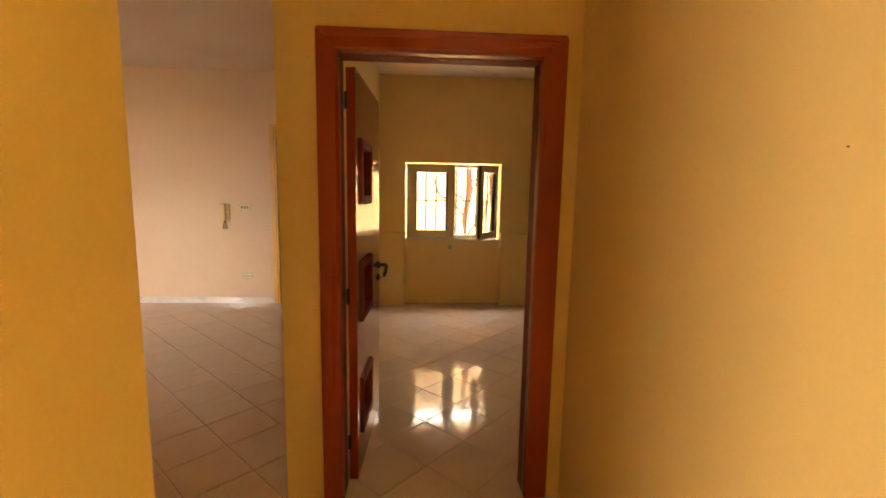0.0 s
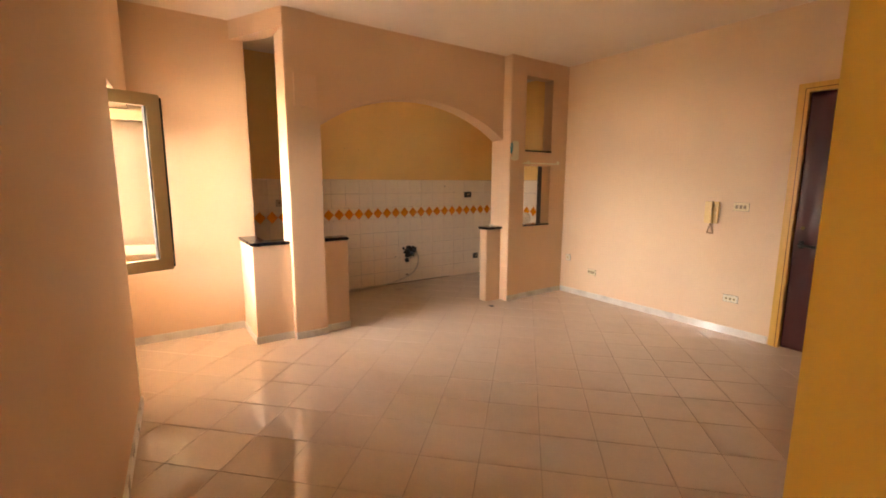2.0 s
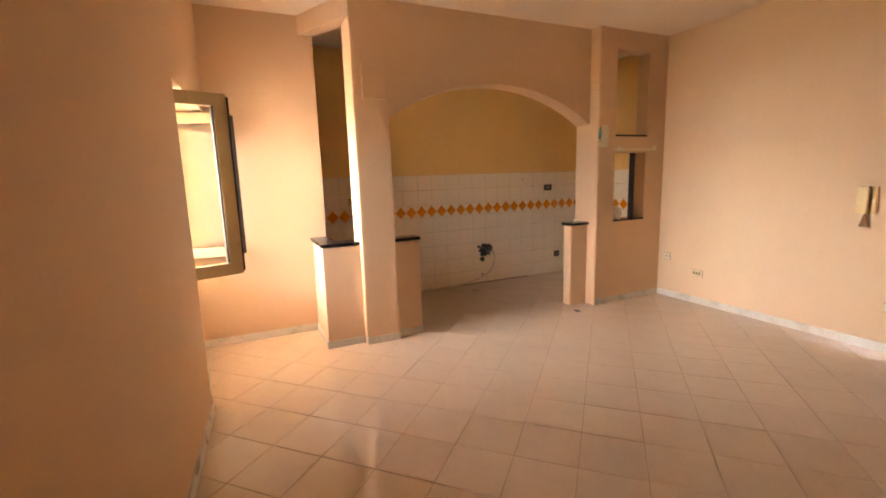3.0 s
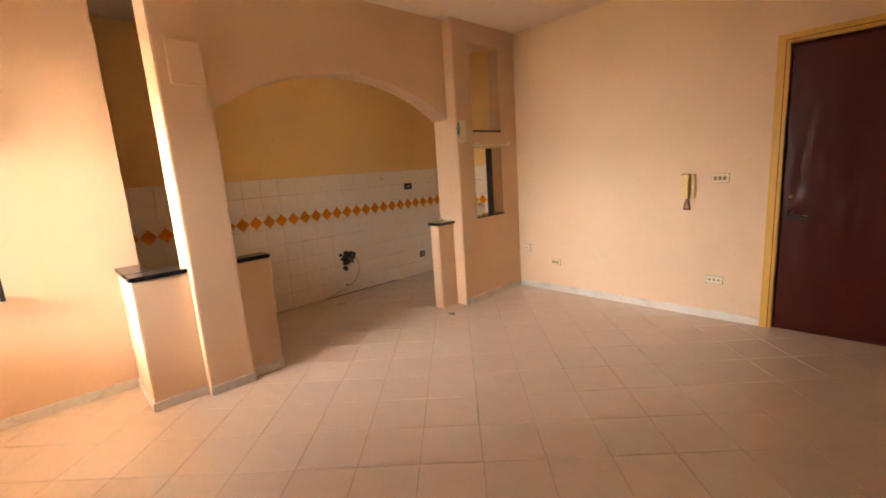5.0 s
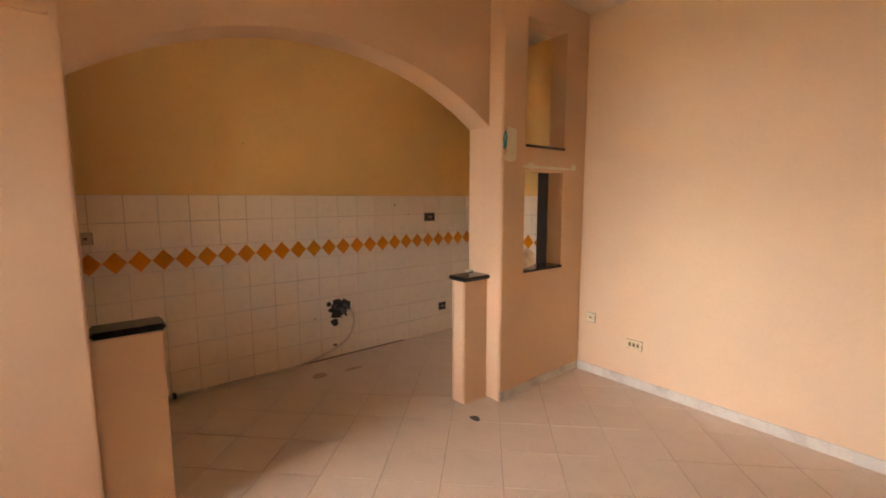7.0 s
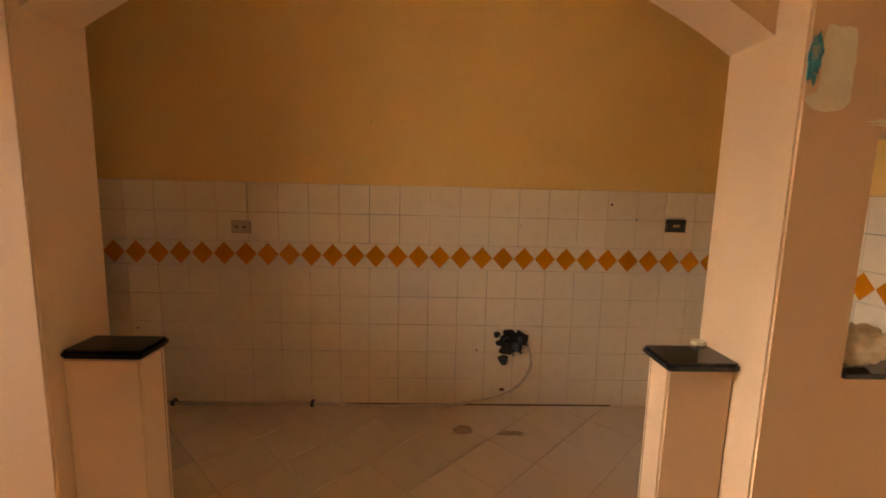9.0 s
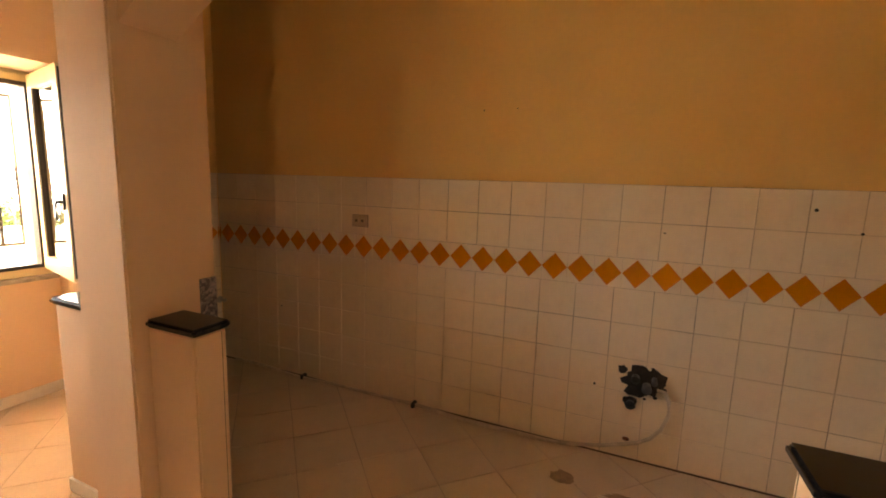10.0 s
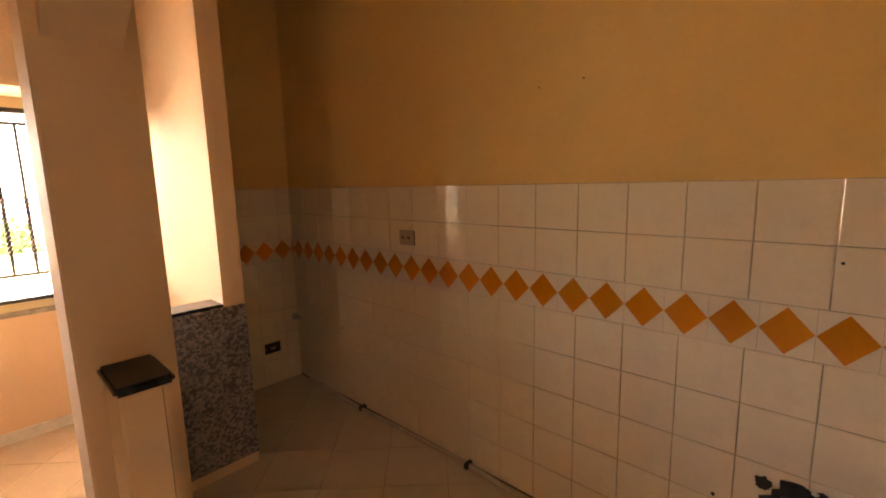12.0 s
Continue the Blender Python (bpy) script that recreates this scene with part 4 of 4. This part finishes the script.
for y, z in ((3.865, 1.985), (4.07, 1.99)):
    bm = bmesh.new()
    rod(bm, (XK - 0.009, y, z), (XK - 0.0065, y, z), 0.004, 8)
    thing("nail_hole", bm, GRIME_SHADE, "small dark nail hole in the ochre kitchen wall", "nail hole")
for x, z in ((0.86, 0.79), (2.45, 0.80)):
    tap_stub(pose(x, 6.30 if x > 1.5 else 6.42, z), "capped grey pipe outlet in the small room wall")

# ---- pieces: wall tiles and floor tiles ----
TW, TH, BW, BH, JO = 0.205, 0.2, 0.147, 0.17, 0.003     # tile and border tile, joint


def tile_mesh(name, w, h, t, mats, diamond=False):
    """A wall tile facing +x with softened edges, origin at its lower corner on the wall."""
    bm = bmesh.new()
    e, j = (0.0006, 0.0004) if diamond else (0.0025, JO / 2)
    back = [(0, j, j), (0, w - j, j), (0, w - j, h - j), (0, j, h - j)]
    front = [(t, j + e, j + e), (t, w - j - e, j + e), (t, w - j - e, h - j - e), (t, j + e, h - j - e)]
    mid = [(t - e * 0.6, a[1], a[2]) for a in back]
    vb, vm, vf = [[bm.verts.new(c) for c in s] for s in (back, mid, front)]
    for k in range(4):
        q = (k + 1) % 4
        bm.faces.new((vb[k], vb[q], vm[q], vm[k]))
        bm.faces.new((vm[k], vm[q], vf[q], vf[k]))
    if diamond:
        d = [bm.verts.new(c) for c in ((t, w / 2, 0.006), (t, w - 0.0012, h / 2), (t, w / 2, h - 0.006), (t, 0.0012, h / 2))]
        bm.faces.new(d).material_index = 1
        for k in range(4):
            q = (k + 1) % 4
            bm.faces.new((vf[k], vf[q], d[k]))
            bm.faces.new((vf[q], d[q], d[k]))
    else:
        bm.faces.new(vf)
    bmesh.ops.recalc_face_normals(bm, faces=bm.faces)
    return mesh_of(name, bm, mats)


TILE = tile_mesh("wall_tile", TW, TH, 0.008, [WTILE])
BORDER = tile_mesh("border_tile", BW, BH, 0.008, [WTILE, DIAMOND], True)


def tile_wall(parent, origin, turn, length, y_start, skip=()):
    """Seven rows of tiles with a border row after the fifth; columns run along the wall."""
    z = 0.0
    rnd = random.Random(int(length * 100))
    for row in range(8):
        mesh, w, h = (BORDER, BW, BH) if row == 5 else (TILE, TW, TH)
        off = (y_start + (0.122 if row == 5 else 0)) % w - w
        k = 0
        while off + k * w < length - 0.01:
            a = off + k * w
            k += 1
            lo, hi = max(a, 0), min(a + w, length)
            if hi - lo < 0.012:
                continue
            ob = new("border_tile" if row == 5 else "tile", mesh)
            ob.parent = parent
            s = (hi - lo) / w
            m = Matrix.Translation(origin) @ pose(0, 0, 0, 0, 0, turn) @ Matrix.Translation((rnd.uniform(-0.0006, 0.0006), lo, z)) @ pose(0, 0, 0, 0, rnd.uniform(-0.10, 0.10), rnd.uniform(-0.10, 0.10)) @ Matrix.Diagonal((1, s, 1, 1))
            ob.matrix_local = m
        z += h


wall_tiles = structure("tiling_west", box(XK - 0.0078, XK - 0.0045, 1.6, YK, 0, 1.57), WGROUT, "white glazed kitchen tiles with an orange diamond border", "wall tiles")
tile_wall(wall_tiles, (XK - 0.008, 1.60, 0), 0, YK - 1.60, 4.882 - 1.6)
tiles_s = structure("tiling_south", box(XK, -4.986, 1.5925, 1.5955, 0, 1.57), WGROUT, "white glazed tiles on the kitchen end wall", "wall tiles")
tile_wall(tiles_s, (-4.986, 1.592, 0), 90, -4.986 - XK - 0.001, 0.05)
tiles_n = structure("tiling_north", box(XK, -4.272, YK - 0.0055, YK - 0.0025, 0, 1.57), WGROUT, "white glazed tiles on the kitchen's far end wall", "wall tiles")
tile_wall(tiles_n, (XK + 0.001, YK - 0.002, 0), -90, -4.272 - XK, 0.1)


def floor_tiles():
    """Square tiles laid diagonally through all rooms."""
    P = 0.34
    bm = bmesh.new()
    hw, e, t = P / 2 - 0.0014, 0.003, 0.010
    lo = [bm.verts.new((a * hw, b * hw, -t)) for a, b in ((-1, -1), (1, -1), (1, 1), (-1, 1))]
    mi = [bm.verts.new((a * hw, b * hw, -e * 0.5)) for a, b in ((-1, -1), (1, -1), (1, 1), (-1, 1))]
    hi = [bm.verts.new((a * (hw - e), b * (hw - e), 0)) for a, b in ((-1, -1), (1, -1), (1, 1), (-1, 1))]
    for k in range(4):
        q = (k + 1) % 4
        bm.faces.new((lo[k], lo[q], mi[q], mi[k]))
        bm.faces.new((mi[k], mi[q], hi[q], hi[k]))
    bm.faces.new(hi)
    me = mesh_of("floor_tile", bm, FLOOR)
    rooms = (("floor_living", (-5.80, -0.13, 1.0, 6.68), "glossy pale floor tiles laid diagonally in the living room"), ("floor_room", (-0.13, 3.25, 2.54, 6.5), "glossy pale floor tiles laid diagonally in the small room"), ("floor_hall", (-0.95, 1.25, -1.8, 2.54), "glossy pale floor tiles laid diagonally in the hall"))
    made = []
    for nm, (x0, x1, y0, y1), lab in rooms:
        made.append((structure(nm, box(x0, x1, y0, y1, -0.1, -0.0035), GROUT, lab, "floor"), x0, x1, y0, y1))
    rnd = random.Random(3)
    c45 = math.sqrt(0.5)
    count = {}
    spare = {}
    spots = []
    for i in range(-40, 41):
        for j in range(-40, 41):
            u, v = (i + 0.5) * P, (j + 0.5) * P
            spots.append((-2.437 + (u - v) * c45, 3.701 + (u + v) * c45))
    spots.sort(key=lambda q: abs(q[0] + 2.2) + abs(q[1] - 3.2))
    for x, y in spots:
        for ob, x0, x1, y0, y1 in made:
            if x0 - 0.16 < x < x1 + 0.16 and y0 - 0.1 < y < y1 + 0.1:
                if ob.name == "floor_living" and (x > x1 or y < 1.12 and x > -3.6) or ob.name == "floor_hall" and (y > y1 or x < -0.3 and y > 0.7 or x < -0.13 and y > 1.0):
                    continue
                if ob.name == "floor_room" and (y < y0 or x < x0):
                    continue
                m = Matrix.Translation((x, y, rnd.uniform(-0.0004, 0.0004))) @ pose(0, 0, 0, rnd.uniform(-0.06, 0.06), rnd.uniform(-0.06, 0.06), 45)
                count[ob.name] = count.get(ob.name, 0) + 1
                if count[ob.name] > 300:
                    spare.setdefault(ob.name, []).append(m)
                    break
                o = new("floor_tile", me)
                o.parent = ob
                o.matrix_local = m
                break

    for nm, mats in spare.items():
        bm = bmesh.new()
        for m in mats:
            a = len(bm.verts)
            bm.from_mesh(me)
            bm.verts.ensure_lookup_table()
            for v in bm.verts[a:]:
                v.co = m @ v.co
        host = next(q[0] for q in made if q[0].name == nm)
        tagged(part("floor_tile_rest", bm, FLOOR, host), kind="stuff")


floor_tiles()
